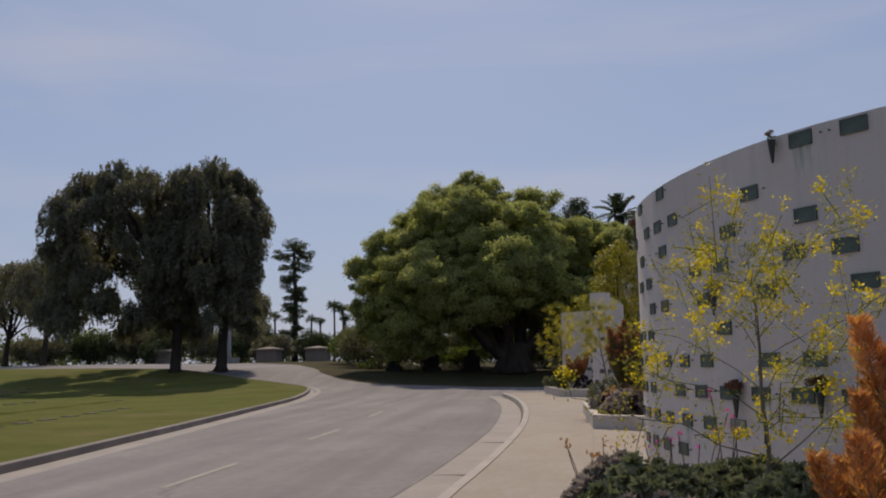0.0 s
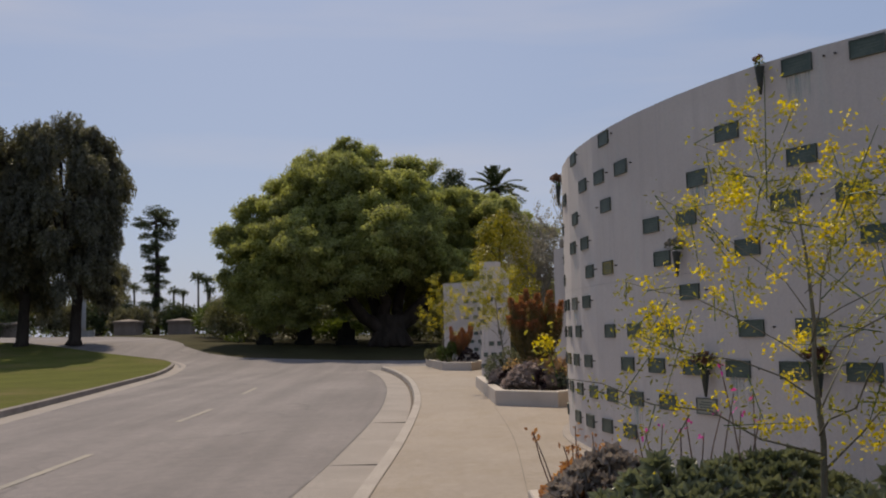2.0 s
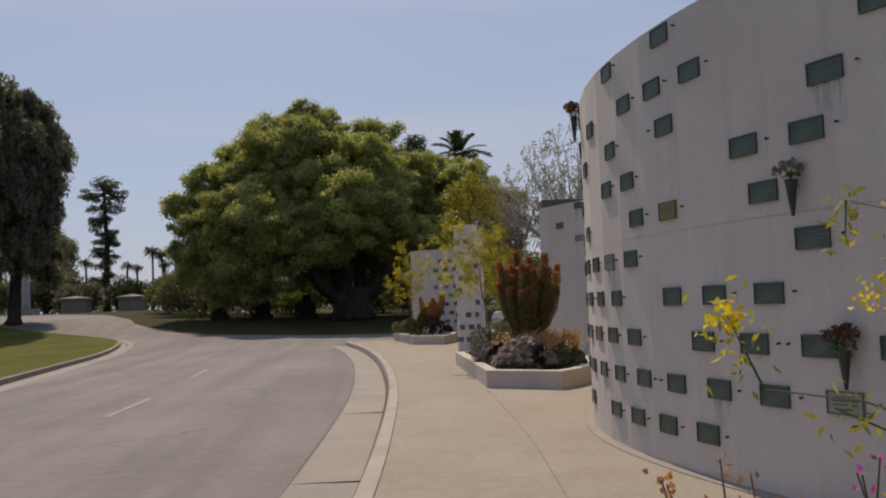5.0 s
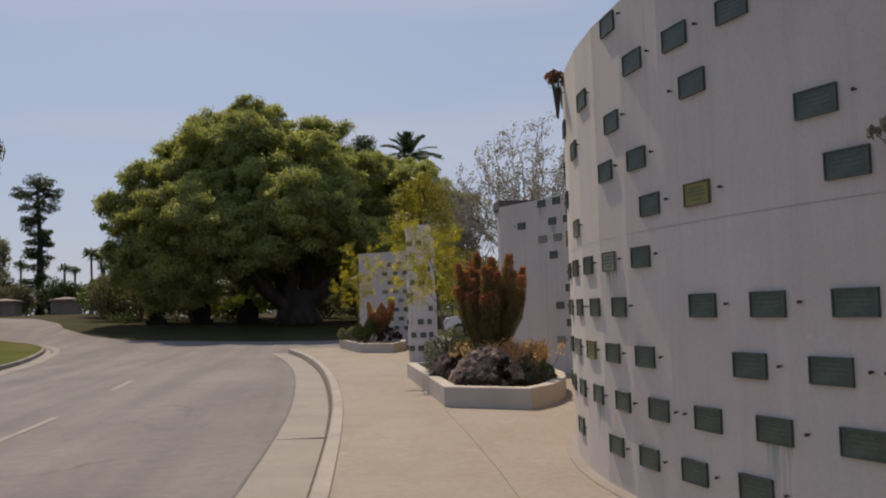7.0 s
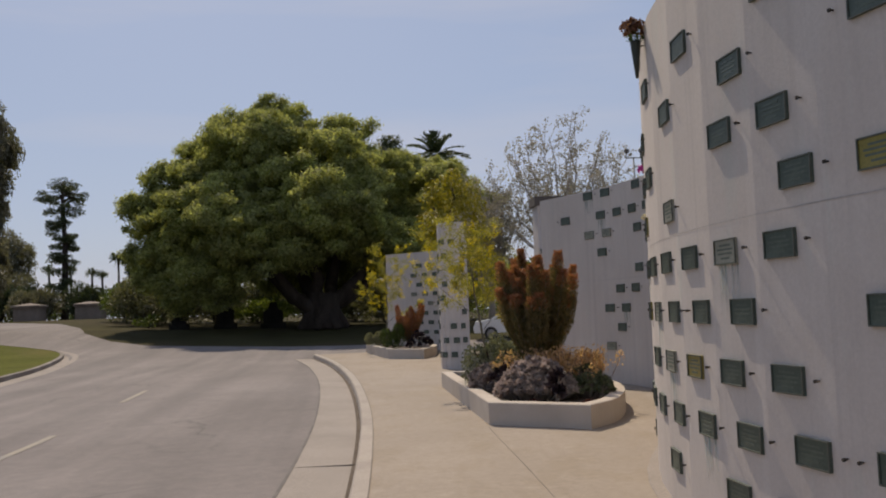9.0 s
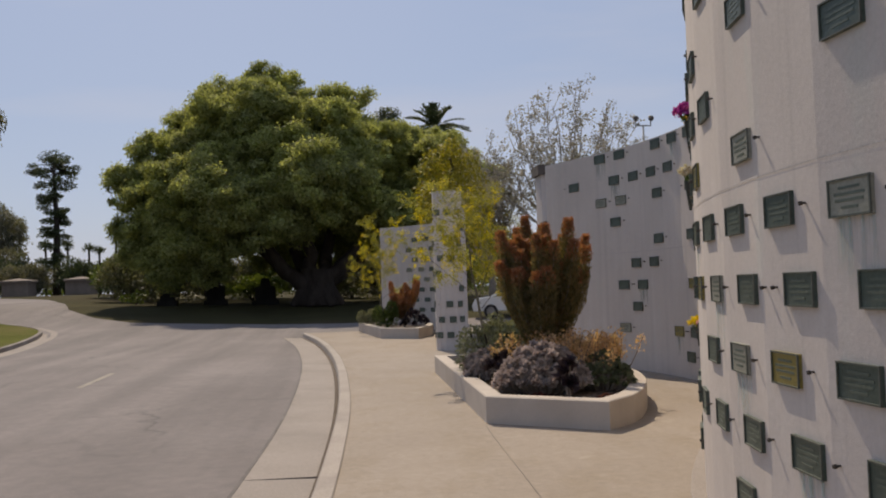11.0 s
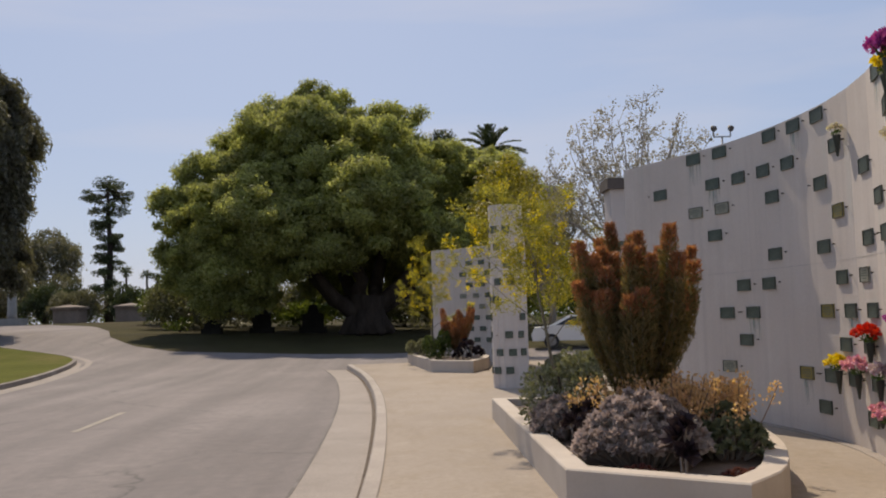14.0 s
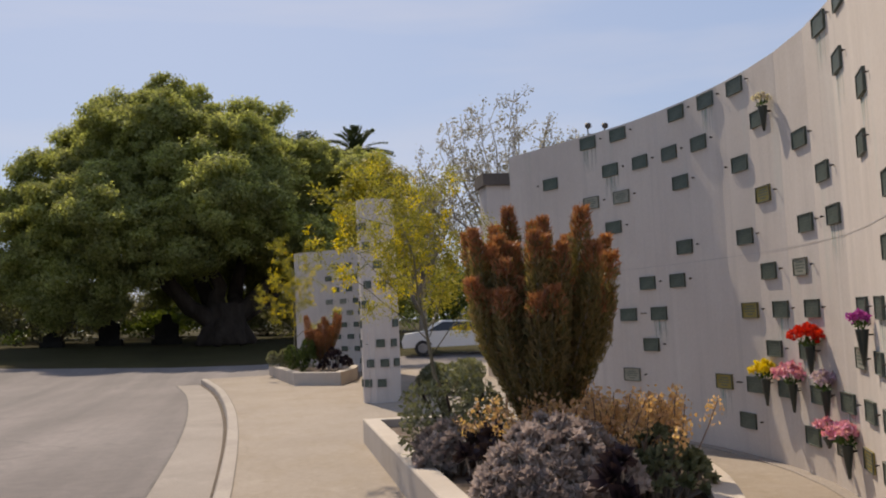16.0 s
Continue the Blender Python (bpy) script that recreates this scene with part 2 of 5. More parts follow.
def empty(name, x, y, z, turn=0.0):
    ob = new(name)
    ob.matrix_basis = pose(x, y, z, 0, 0, turn)
    return ob


def quads(name, v, material):
    """A mesh of loose four-cornered leaves from an array of shape (n, 4, 3)."""
    n = len(v)
    me = bpy.data.meshes.new(name)
    me.vertices.add(4 * n)
    me.vertices.foreach_set("co", np.asarray(v, dtype=np.float32).ravel())
    me.loops.add(4 * n)
    me.loops.foreach_set("vertex_index", np.arange(4 * n, dtype=np.int32))
    me.polygons.add(n)
    me.polygons.foreach_set("loop_start", np.arange(0, 4 * n, 4, dtype=np.int32))
    me.materials.append(material)
    me.update()
    me.validate()
    return me


def unit(a):
    return a / np.maximum(np.linalg.norm(a, axis=-1, keepdims=True), 1e-9)


def leaves_at(centers, along, length, width, jitter=0.35):
    """Leaf quads, diamond-shaped, at the centers, pointing along the given directions."""
    n = len(centers)
    d = unit(along + rng.normal(0, jitter, (n, 3)))
    s = unit(np.cross(d, rng.normal(0, 1, (n, 3))))
    ln = (length * rng.uniform(0.6, 1.3, n))[:, None]
    wd = (width * rng.uniform(0.6, 1.3, n))[:, None]
    b = centers - d * ln / 2
    up = np.cross(d, s) * wd * 0.25
    return np.stack([b, b + d * ln * 0.5 + s * wd / 2 + up, b + d * ln, b + d * ln * 0.5 - s * wd / 2 + up], axis=1)


def leaves_facing(centers, normals, length, width, jitter=0.55, droop=0.0):
    """Leaf quads whose upper faces look along the normals."""
    n = len(centers)
    nn = unit(normals + rng.normal(0, jitter, (n, 3)))
    d = unit(np.cross(nn, rng.normal(0, 1, (n, 3))) + np.array((0, 0, -droop)))
    s = unit(np.cross(nn, d))
    ln = (length * rng.uniform(0.6, 1.3, n))[:, None]
    wd = (width * rng.uniform(0.6, 1.3, n))[:, None]
    b = centers - d * ln / 2
    return np.stack([b, b + d * ln * 0.5 + s * wd / 2, b + d * ln - nn * ln * 0.12, b + d * ln * 0.5 - s * wd / 2], axis=1)


def puff_points(center, radii, n, shell=0.45):
    """Points in the outer shell of an ellipsoid, fewer on its underside."""
    d = unit(rng.normal(0, 1, (int(n * 1.5), 3)))
    d = d[(d[:, 2] > -0.35) | (rng.random(len(d)) < 0.45)][:n]
    r = 1 - shell * rng.random(len(d)) ** 1.6
    return np.asarray(center) + d * r[:, None] * np.asarray(radii), d


def tube(pts, radii, sides=7):
    """Vertices and faces of a tapered limb along pts."""
    pts = [Vector(p) for p in pts]
    verts, faces = [], []
    for i, (p, r) in enumerate(zip(pts, radii)):
        t = (pts[min(i + 1, len(pts) - 1)] - pts[max(i - 1, 0)]).normalized()
        a = t.cross(Vector((0.3, 1, 0.1))).normalized()
        b = t.cross(a)
        for k in range(sides):
            w = 2 * math.pi * k / sides
            verts.append(p + (a * math.cos(w) + b * math.sin(w)) * r)
    for i in range(len(pts) - 1):
        for k in range(sides):
            k2 = (k + 1) % sides
            faces.append((i * sides + k, i * sides + k2, (i + 1) * sides + k2, (i + 1) * sides + k))
    faces.append(tuple(range(sides))[::-1])
    faces.append(tuple((len(pts) - 1) * sides + k for k in range(sides)))
    return verts, faces


def joined(pieces):
    verts, faces = [], []
    for v, f in pieces:
        o = len(verts)
        verts += list(v)
        faces += [tuple(i + o for i in q) for q in f]
    return verts, faces


def bend(a, b, sag=0.0, n=5, wob=0.0):
    a, b = Vector(a), Vector(b)
    out = []
    for i in range(n + 1):
        k = i / n
        p = a.lerp(b, k)
        p.z += sag * math.sin(math.pi * k)
        if 0 < i < n and wob:
            p += Vector(rng.normal(0, wob, 3))
        out.append(p)
    return out


def box(x0, x1, y0, y1, z0, z1):
    v = [(x, y, z) for z in (z0, z1) for y in (y0, y1) for x in (x0, x1)]
    return v, [(0, 2, 3, 1), (4, 5, 7, 6), (0, 1, 5, 4), (1, 3, 7, 5), (3, 2, 6, 7), (2, 0, 4, 6)]


def curve(points, step):
    """Points at even steps along a smooth line through the given plan points."""
    p = np.array(points, float)
    q = np.vstack([2 * p[0] - p[1], p, 2 * p[-1] - p[-2]])
    out = []
    for i in range(1, len(q) - 2):
        a, b, c, d = q[i - 1:i + 3]
        for t in np.linspace(0, 1, 30, endpoint=False):
            out.append(0.5 * (2 * b + (c - a) * t + (2 * a - 5 * b + 4 * c - d) * t * t + (3 * b - a - 3 * c + d) * t ** 3))
    out.append(p[-1])
    out = np.array(out)
    s = np.concatenate([[0], np.cumsum(np.linalg.norm(np.diff(out, axis=0), axis=1))])
    u = np.arange(0, s[-1], step)
    return np.stack([np.interp(u, s, out[:, k]) for k in (0, 1)], axis=1)


def offset(line, d):
    """The plan line moved d metres to its right."""
    t = np.gradient(line, axis=0)
    t = unit(t)
    return line + np.stack([t[:, 1], -t[:, 0]], axis=1) * d


def gz(x, y):
    """Height of the ground: level along the walls, rising beyond them."""
    r = np.clip(y - 40.0, 0, None)
    k = np.clip(0.72 - x * 0.02, 0.6, 1.15)
    return k * np.where(r < 22, 0.0026 * r * r, 1.258 + np.clip(r - 22, 0, 30) * 0.02)


def sheet(name, left, right, dz, material, label="", category="", n=6, lift=None):
    """A strip of ground between two plan lines with equally many points."""
    verts, faces = [], []
    for a, b in zip(left, right):
        for k in range(n + 1):
            x, y = a + (b - a) * k / n
            verts.append((x, y, float(gz(x, y)) + dz))
    for i in range(len(left) - 1):
        for k in range(n):
            o = i * (n + 1) + k
            faces.append((o, o + 1, o + n + 2, o + n + 1))
    ob = put(name, mesh_of(name, verts, faces, material, True))
    return tagged(ob, label, category, kind="structure")


def strip_solid(name, profile, line, material, label="", category="", kind="structure"):
    """A kerb-like body: a cross profile of (sideways, height) carried along a plan line."""
    t = unit(np.gradient(line, axis=0))
    side = np.stack([t[:, 1], -t[:, 0]], axis=1)
    m = len(profile)
    verts, faces = [], []
    for p, s in zip(line, side):
        for u, h in profile:
            x, y = p + s * u
            verts.append((x, y, float(gz(x, y)) + h))
    for i in range(len(line) - 1):
        for k in range(m):
            k2 = (k + 1) % m
            faces.append((i * m + k, (i + 1) * m + k, (i + 1) * m + k2, i * m + k2))
    faces += [tuple(range(m)), tuple((len(line) - 1) * m + k for k in range(m))[::-1]]
    ob = put(name, mesh_of(name, verts, faces, material))
    return tagged(ob, label, category, kind=kind)


# ---- ground, road, kerbs ----
def make_ground():
    xs = np.concatenate([np.linspace(-900, -90, 10), np.linspace(-80, 80, 65), np.linspace(90, 900, 10)])
    ys = np.concatenate([np.linspace(-400, -30, 8), np.linspace(-20, 140, 65), np.linspace(160, 1500, 12)])
    verts = [(x, y, float(gz(x, y)) - 0.19) for y in ys for x in xs]
    w = len(xs)
    faces = [(j * w + i, j * w + i + 1, (j + 1) * w + i + 1, (j + 1) * w + i) for j in range(len(ys) - 1) for i in range(w - 1)]
    tagged(put("ground", mesh_of("ground", verts, faces, M_GROUND, True)), "dry grass and soil reaching to the horizon", "ground", kind="structure")


make_ground()
KERB_R = curve([(-1.6, -14), (-0.9, -2), (-0.35, 6), (-0.14, 10), (0.1, 13.8), (0.31, 18.8), (0.37, 23.3), (0.24, 29), (-0.05, 34), (-0.58, 39.5), (-1.28, 44)], 0.5)
KERB_L = curve([(-6.9, -14), (-7.2, 0), (-7.7, 9), (-8.13, 13.5), (-8.4, 16), (-8.77, 19.2), (-9.22, 23.3), (-9.92, 29.2), (-10.75, 36), (-11.5, 42), (-12.0, 45.5), (-12.5, 48.4), (-13.15, 50.6), (-14.5, 52.6), (-17.6, 55.4), (-24, 60.5), (-36, 68), (-60, 76)], 0.5)
strip_solid("kerb_right", [(-0.18, -0.16), (-0.17, -0.02), (-0.15, 0.006), (0.0, 0.006), (0.0, -0.2), (-0.18, -0.2)], KERB_R, M_KERBTOP, "pale concrete kerb along the pavement", "kerb")
strip_solid("gutter_right", [(-0.9, -0.2), (-0.9, -0.141), (-0.175, -0.155), (-0.175, -0.2)], KERB_R, M_GUTTER, "pale concrete gutter beside the asphalt", "gutter")
strip_solid("kerb_left", [(0.0, -0.2), (0.0, 0.006), (0.13, 0.006), (0.15, -0.01), (0.15, -0.2)], KERB_L, M_KERB, "weathered concrete kerb along the lawn, coloured darker for its shaded face", "kerb")
strip_solid("gutter_left", [(0.145, -0.2), (0.145, -0.155), (0.75, -0.141), (0.75, -0.2)], KERB_L, M_GUTTER, "pale concrete gutter beside the asphalt", "gutter")


def make_road():
    lx, ly = KERB_L[:, 0], KERB_L[:, 1]
    grid = []
    # lower stretch: between the two kerbs
    for y in np.arange(-14, 44.01, 0.5):
        grid.append((np.interp(y, ly, lx) + 0.7, np.interp(y, KERB_R[:, 1], KERB_R[:, 0]) - 0.88 if y < 44 else 46, y))
    n = 12
    left = np.array([(a, y) for a, b, y in grid])
    right = np.array([(b, y) for a, b, y in grid])
    sheet("road", left, right, -0.143, M_ASPHALT, "worn grey asphalt road with faded marks", "road", n)
    # upper stretch: the junction and the way that leaves to the side
    near = [(-62, 76.5), (-36, 67.4), (-24, 59.9), (-17.3, 54.8), (-14.1, 52.0), (-12.6, 50.1), (-11.8, 47.6), (-10.95, 43.6), (-2.2, 43.6), (-0.8, 44.3), (46, 44.3)]
    fr = [(-62, 96), (-40, 90), (-27, 84), (-20.5, 75), (-17, 67), (-15, 61), (-12.5, 57), (-10, 54.4), (-3, 51.6), (0, 51), (46, 58)]
    u = np.linspace(0, 10, 121)
    L = np.stack([np.interp(u, range(11), [p[k] for p in near]) for k in (0, 1)], 1)
    R = np.stack([np.interp(u, range(11), [p[k] for p in fr]) for k in (0, 1)], 1)
    sheet("road_junction", R, L, -0.147, M_ASPHALT, "worn grey asphalt of the road junction", "road", 10)


make_road()
strip_solid("gutter_dirt", [(-0.25, -0.16), (-0.235, -0.149), (-0.174, -0.143), (-0.174, -0.16)], KERB_R[8:], M_SOIL, "dark dirt gathered at the foot of the kerb", "dirt")
strip_solid("gutter_seam", [(-0.93, -0.15), (-0.93, -0.137), (-0.895, -0.137), (-0.895, -0.15)], KERB_R, M_SEAM, "dark seam between asphalt and gutter", "seam")
M_CRACK = speckled("joint_dirt", (0.16, 0.134, 0.11), (0.25, 0.21, 0.172), 2.0, 40, 0.95, 0.4, 0.004)
strip_solid("kerb_seam", [(-0.004, -0.01), (-0.004, 0.009), (0.008, 0.009), (0.008, -0.01)], KERB_R[10:], M_CRACK, "thin dirty seam between kerb and pavement", "seam")
for y in (7.4, 13.0, 18.6):
    i = int(np.argmin(abs(KERB_R[:, 1] - y)))
    x0, y0 = KERB_R[i]
    seam = put("gutter_joint", mesh_of("gutter_joint", *box(x0 - 0.89, x0 - 0.18, y0 - 0.005, y0 + 0.005, -0.16, -0.139), M_CRACK))
    tagged(seam, "dark joint across the concrete gutter", "joint", "gutter joints", "structure")
PAVE_JOINT = curve([(1.1, 7.0), (1.37, 10.27), (1.62, 13.4), (1.76, 16.15), (1.86, 19.4), (1.9, 20.15)], 0.25)
strip_solid("pavement_joint", [(-0.004, -0.02), (-0.004, 0.003), (0.004, 0.003), (0.004, -0.02)], PAVE_JOINT, M_CRACK, "narrow dirt-filled joint along the pavement", "joint")
LAWN_OUT = KERB_L + np.array([(-120.0, 0.0)])
sheet("lawn", LAWN_OUT, offset(KERB_L, 0.01), -0.005, M_LAWN, "mown green lawn with dry yellow patches", "lawn", 40)
WALK_OUT = np.stack([np.full(len(KERB_R), 30.0), KERB_R[:, 1]], axis=1)
sheet("pavement", offset(KERB_R, -0.01), WALK_OUT, 0.0, M_CONCRETE, "warm beige concrete pavement, lightly stained", "pavement", 24)
for y0, y1 in ((11.55, 14.6), (19.5, 22.6), (28.0, 31.1), (3.3, 6.4)):
    ys = np.linspace(y0, y1, 5)
    xs = np.interp(ys, (0, 12, 22, 31, 40), (-4.35, -4.43, -4.5, -5.0, -5.9))
    line = np.stack([xs, ys], 1)
    tagged(sheet("lane_dash", line + (-0.06, 0), line + (0.06, 0), -0.138, M_PAINT, n=1), "faded cream dash of the centre line", "road marking", "centre line dashes", "structure")

# ---- columbarium walls ----
WALL_H = 3.95
COLUMNS = [(-9, -0.55), (0, 5.25), (4, 7.81), (9, 11.06), (10, 11.73), (12, 13.09), (21, 19.02), (23, 20.4), (24, 21.03), (29, 24.06), (36, 28.5)]


def column_a(j):
    """Distance along the nearer wall of a column of plaques in the odd rows."""
    return float(np.interp(j, [c[0] for c in COLUMNS], [c[1] for c in COLUMNS]))


def panelled(points, edges):
    """The wall's plan line as straight panels that end at the given distances along it."""
    fine = curve(points, 0.02)
    s = np.concatenate([[0], np.cumsum(np.linalg.norm(np.diff(fine, axis=0), axis=1))])
    u = np.array([0.0] + [e for e in edges if 0.15 < e < s[-1] - 0.15] + [s[-1]])
    return np.stack([np.interp(u, s, fine[:, k]) for k in (0, 1)], axis=1)


def niche_wall(name, points, thick, height, label, edges):
    face = panelled(points, edges)
    back = offset(face, thick)
    n = len(face)
    line = [*face, *back[::-1]]
    verts = [(x, y, -0.05) for x, y in line] + [(x, y, height) for x, y in line]
    m = 2 * n
    faces = [(i, (i + 1) % m, (i + 1) % m + m, i + m) for i in range(m)]
    faces = [f[::-1] for f in faces]
    for i in range(n - 1):
        faces.append((m + i, m + i + 1, m + m - 2 - i, m + m - 1 - i)[::-1])
    me = mesh_of(name, verts, faces, M_STUCCO)
    ob = put(name, me)
    tagged(ob, label, "columbarium wall", kind="structure")
    return ob, face


WALL1 = [(8.2, 5.2), (6.6, 6.2), (5.3, 7.3), (4.35, 8.25), (3.6, 9.25), (3.0, 10.6), (2.62, 12.1), (2.48, 13.6), (2.6, 15.0), (2.96, 16.38), (3.6, 17.85), (4.45, 19.5), (5.19, 20.95), (5.52, 22.1), (5.64, 23.2), (5.57, 24.35), (5.35, 25.5), (4.95, 26.6), (4.41, 27.86)]
WALL2 = [(2.6, 32.2), (2.75, 33.6), (3.2, 36), (3.7, 39), (3.9, 41.3), (3.6, 43.0), (2.7, 44.3), (1.58, 45.2)]
wall_a, face_a = niche_wall("wall_1", WALL1, 0.62, WALL_H, "tall curving pale stucco wall of niches", [column_a(j) - 0.21 for j in range(-8, 36)])
wall_b, face_b = niche_wall("wall_2", WALL2, 0.46, WALL_H, "farther curving pale stucco wall of niches", [0.1 + 0.63 * j for j in range(24)])


strip_solid("wall_footing", [(-0.11, -0.02), (-0.11, 0.008), (-0.10, 0.014), (0.05, 0.014), (0.05, -0.02)], face_a, M_GUTTER, "narrow concrete strip at the foot of the niche wall", "footing")

# ---- planters ----
def planter(name, corners, h, label):
    c = np.array(corners, float)
    mid = c.mean(axis=0)
    inner = []
    n = len(c)
    for i in range(n):
        a, b, d = c[i - 1], c[i], c[(i + 1) % n]
        e1, e2 = unit(b - a), unit(d - b)
        n1, n2 = np.array((-e1[1], e1[0])), np.array((-e2[1], e2[0]))
        k = unit(n1 + n2)
        inner.append(b + k * 0.2 / max(0.4, float(k @ n1)))
    inner = np.array(inner)
    thing = empty(name, mid[0], mid[1], float(gz(*mid)))
    tagged(thing, label, "planter")
    rings = [(c, -0.02), (c, h - 0.012), (c + (mid - c) * 0.006, h), (inner, h), (inner, h - 0.16)]
    verts = [(x - mid[0], y - mid[1], z) for ring, z in rings for x, y in ring]
    faces = [(r * n + i, r * n + (i + 1) % n, (r + 1) * n + (i + 1) % n, (r + 1) * n + i) for r in range(len(rings) - 1) for i in range(n)]
    put("kerb_wall", mesh_of("kerb_wall", verts, faces, M_PLANTER), thing)
    v = [(x - mid[0], y - mid[1], h - 0.1) for x, y in inner] + [(0, 0, h - 0.03)]
    put("soil", mesh_of("soil", v, [(i, (i + 1) % n, n) for i in range(n)], M_PLANTSOIL), thing, "dry brown planting soil")
    return thing


planter("planter", [(1.92, 20.2), *curve([(3.1, 19.3), (3.58, 19.85), (3.95, 20.65), (4.22, 21.5), (4.4, 22.6), (4.3, 24.0), (3.7, 25.6), (2.95, 26.5)], 0.3), (1.92, 26.6)], 0.31, "low beige concrete planter with shrubs and succulents")
planter("planter", [(1.3, 38.7), (2.45, 37.7), (3.0, 39.4), (3.2, 41.0), (2.7, 42.6), (1.8, 43.8), (0.65, 43.8)], 0.33, "low beige concrete planter before the farther wall")
planter("planter", [(1.1, 3.2), (2.2, 2.4), (3.6, 2.6), (4.6, 4.0), (4.4, 6.2), (3.2, 7.6), (2.1, 8.3), (1.15, 8.2)], 0.31, "low beige concrete planter full of succulents")


# ---- trees ----
def leafy_tree(name, base, label, trunk, limbs, puffs, material, leaf, density, bark=None, droop=0.0):
    """trunk: (height, base radius, lean x, lean y); limbs: end points; puffs: (center, radii); all relative to the base."""
    x, y = base
    thing = empty(name, x, y, float(gz(x, y)) - 0.2)
    tagged(thing, label, "tree")
    h, r, lx, ly = trunk
    top = Vector((lx, ly, h))
    pieces = [tube([(0, 0, 0), (0, 0, h * 0.08), (lx * 0.4, ly * 0.4, h * 0.45), top], [r * 1.35, r * 1.1, r * 0.95, r * 0.8], 10)]
    put("trunk", mesh_of("trunk", *joined(pieces), bark or M_BARK, True), thing)
    for e in limbs:
        limb = tube(bend(top - Vector((0, 0, h * 0.35)), e, 0.5, 6, 0.15), np.linspace(r * 0.42, 0.05, 7), 7)
        put("limb", mesh_of("limb", *limb, bark or M_BARK, True), thing)
    cs, ds = [], []
    for c, rad in puffs:
        area = (rad[0] * rad[1] + rad[0] * rad[2] + rad[1] * rad[2]) / 3
        p, d = puff_points(c, rad, int(density * area))
        cs.append(p)
        ds.append(d)
    cs, ds = np.vstack(cs), np.vstack(ds)
    cs = cs + rng.normal(0, leaf * 0.55, cs.shape)
    along = ds * (1 - droop) + np.array((0, 0, -1.0)) * (0.25 + droop * 2)
    if droop:
        lq = leaves_at(cs, along, leaf * (1 + droop), leaf * (0.62 - 0.3 * droop), 0.5)
    else:
        lq = leaves_facing(cs, ds + np.array((0, 0, 0.8)), leaf, leaf * 0.6, 0.4, 0.3)
    stuff(put("crown", quads("crown", lq, material), thing))
    return thing


def dome_puffs(center, radii, n, size, low=-0.25, seed=1):
    """Clumps spread over a dome, with an uneven outline."""
    g = np.random.default_rng(seed)
    out = []
    for i in range(n):
        z = low + (1 - low) * (i + 0.5) / n
        a = i * 2.39996 + g.uniform(-0.4, 0.4)
        w = math.sqrt(max(0.0, 1 - z * abs(z))) if z > 0 else 1.0
        k = g.uniform(0.72, 0.98)
        c = np.array((math.cos(a) * w * radii[0] * k, math.sin(a) * w * radii[1] * k, z * radii[2] * k)) + center
        s = size * g.uniform(0.7, 1.3)
        out.append((c, (s * g.uniform(0.9, 1.25), s * g.uniform(0.9, 1.25), s * g.uniform(0.7, 0.95))))
    return out


def billow_tree(name, base, label, radius, stems, clumps, material, leaf, density):
    """A broad tree: a short stout trunk, spreading stems and a crown of rounded, closely leaved clumps with gaps between them."""
    x, y = base
    thing = empty(name, x, y, float(gz(x, y)) - 0.2)
    tagged(thing, label, "tree")
    roots = [tube([(math.cos(a) * radius * 1.5, math.sin(a) * radius * 1.5, 0.0), (math.cos(a) * radius * 1.0, math.sin(a) * radius * 1.0, 0.5), (math.cos(a) * radius * 0.45, math.sin(a) * radius * 0.45, 1.5)], [0.2, 0.38, 0.4], 8) for a in np.arange(0, 6.2, 0.9)]
    put("trunk", mesh_of("trunk", *joined([tube([(0, 0, 0), (0, 0, 0.6), (0.05, 0, 1.4), (0.1, 0, 2.1)], [radius * 1.35, radius * 1.08, radius, radius * 1.02], 14)] + roots), M_BARK, True), thing)
    for e in stems:
        e = Vector(e)
        stem = bend((e.x * 0.1, e.y * 0.1, 1.3), e, -0.5, 7, 0.16)
        put("stem", mesh_of("stem", *tube(stem, np.linspace(radius * 0.52, radius * 0.17, 8), 9), M_BARK, True), thing)
        near = sorted(clumps, key=lambda c: (Vector(c[0]) - e).length)[:5]
        for c, _ in near:
            put("limb", mesh_of("limb", *tube(bend(stem[5], tuple(c), 0.3, 5, 0.15), np.linspace(radius * 0.2, 0.04, 6), 6), M_BARK, True), thing)
    cs, ds = [], []
    for c, rad in clumps:
        rad = np.asarray(rad)
        # a clump is a loose handful of small sprays, most of them on its upper and outer side
        d0 = unit(rng.normal(0, 1, (34, 3)) + np.array((0, 0, 0.3)))
        for d in d0:
            k = rng.uniform(0.14, 0.40)
            flat = np.array((1.0, 1.0, rng.uniform(0.65, 1.1)))
            p, q = puff_points(np.asarray(c) + d * rad * rng.uniform(0.45, 1.08), rad * k * flat, int(density * float(rad.mean()) ** 2 * k * 0.75), 0.75)
            cs.append(p)
            ds.append(q * 0.7 + d * 0.4)
    cs, ds = np.vstack(cs), np.vstack(ds)
    cs = cs + rng.normal(0, leaf * 0.6, cs.shape)
    stuff(put("crown", quads("crown", leaves_facing(cs, ds + np.array((0, 0, 0.45)), leaf, leaf * 0.62, 0.5, 0.2), material), thing))
    return thing


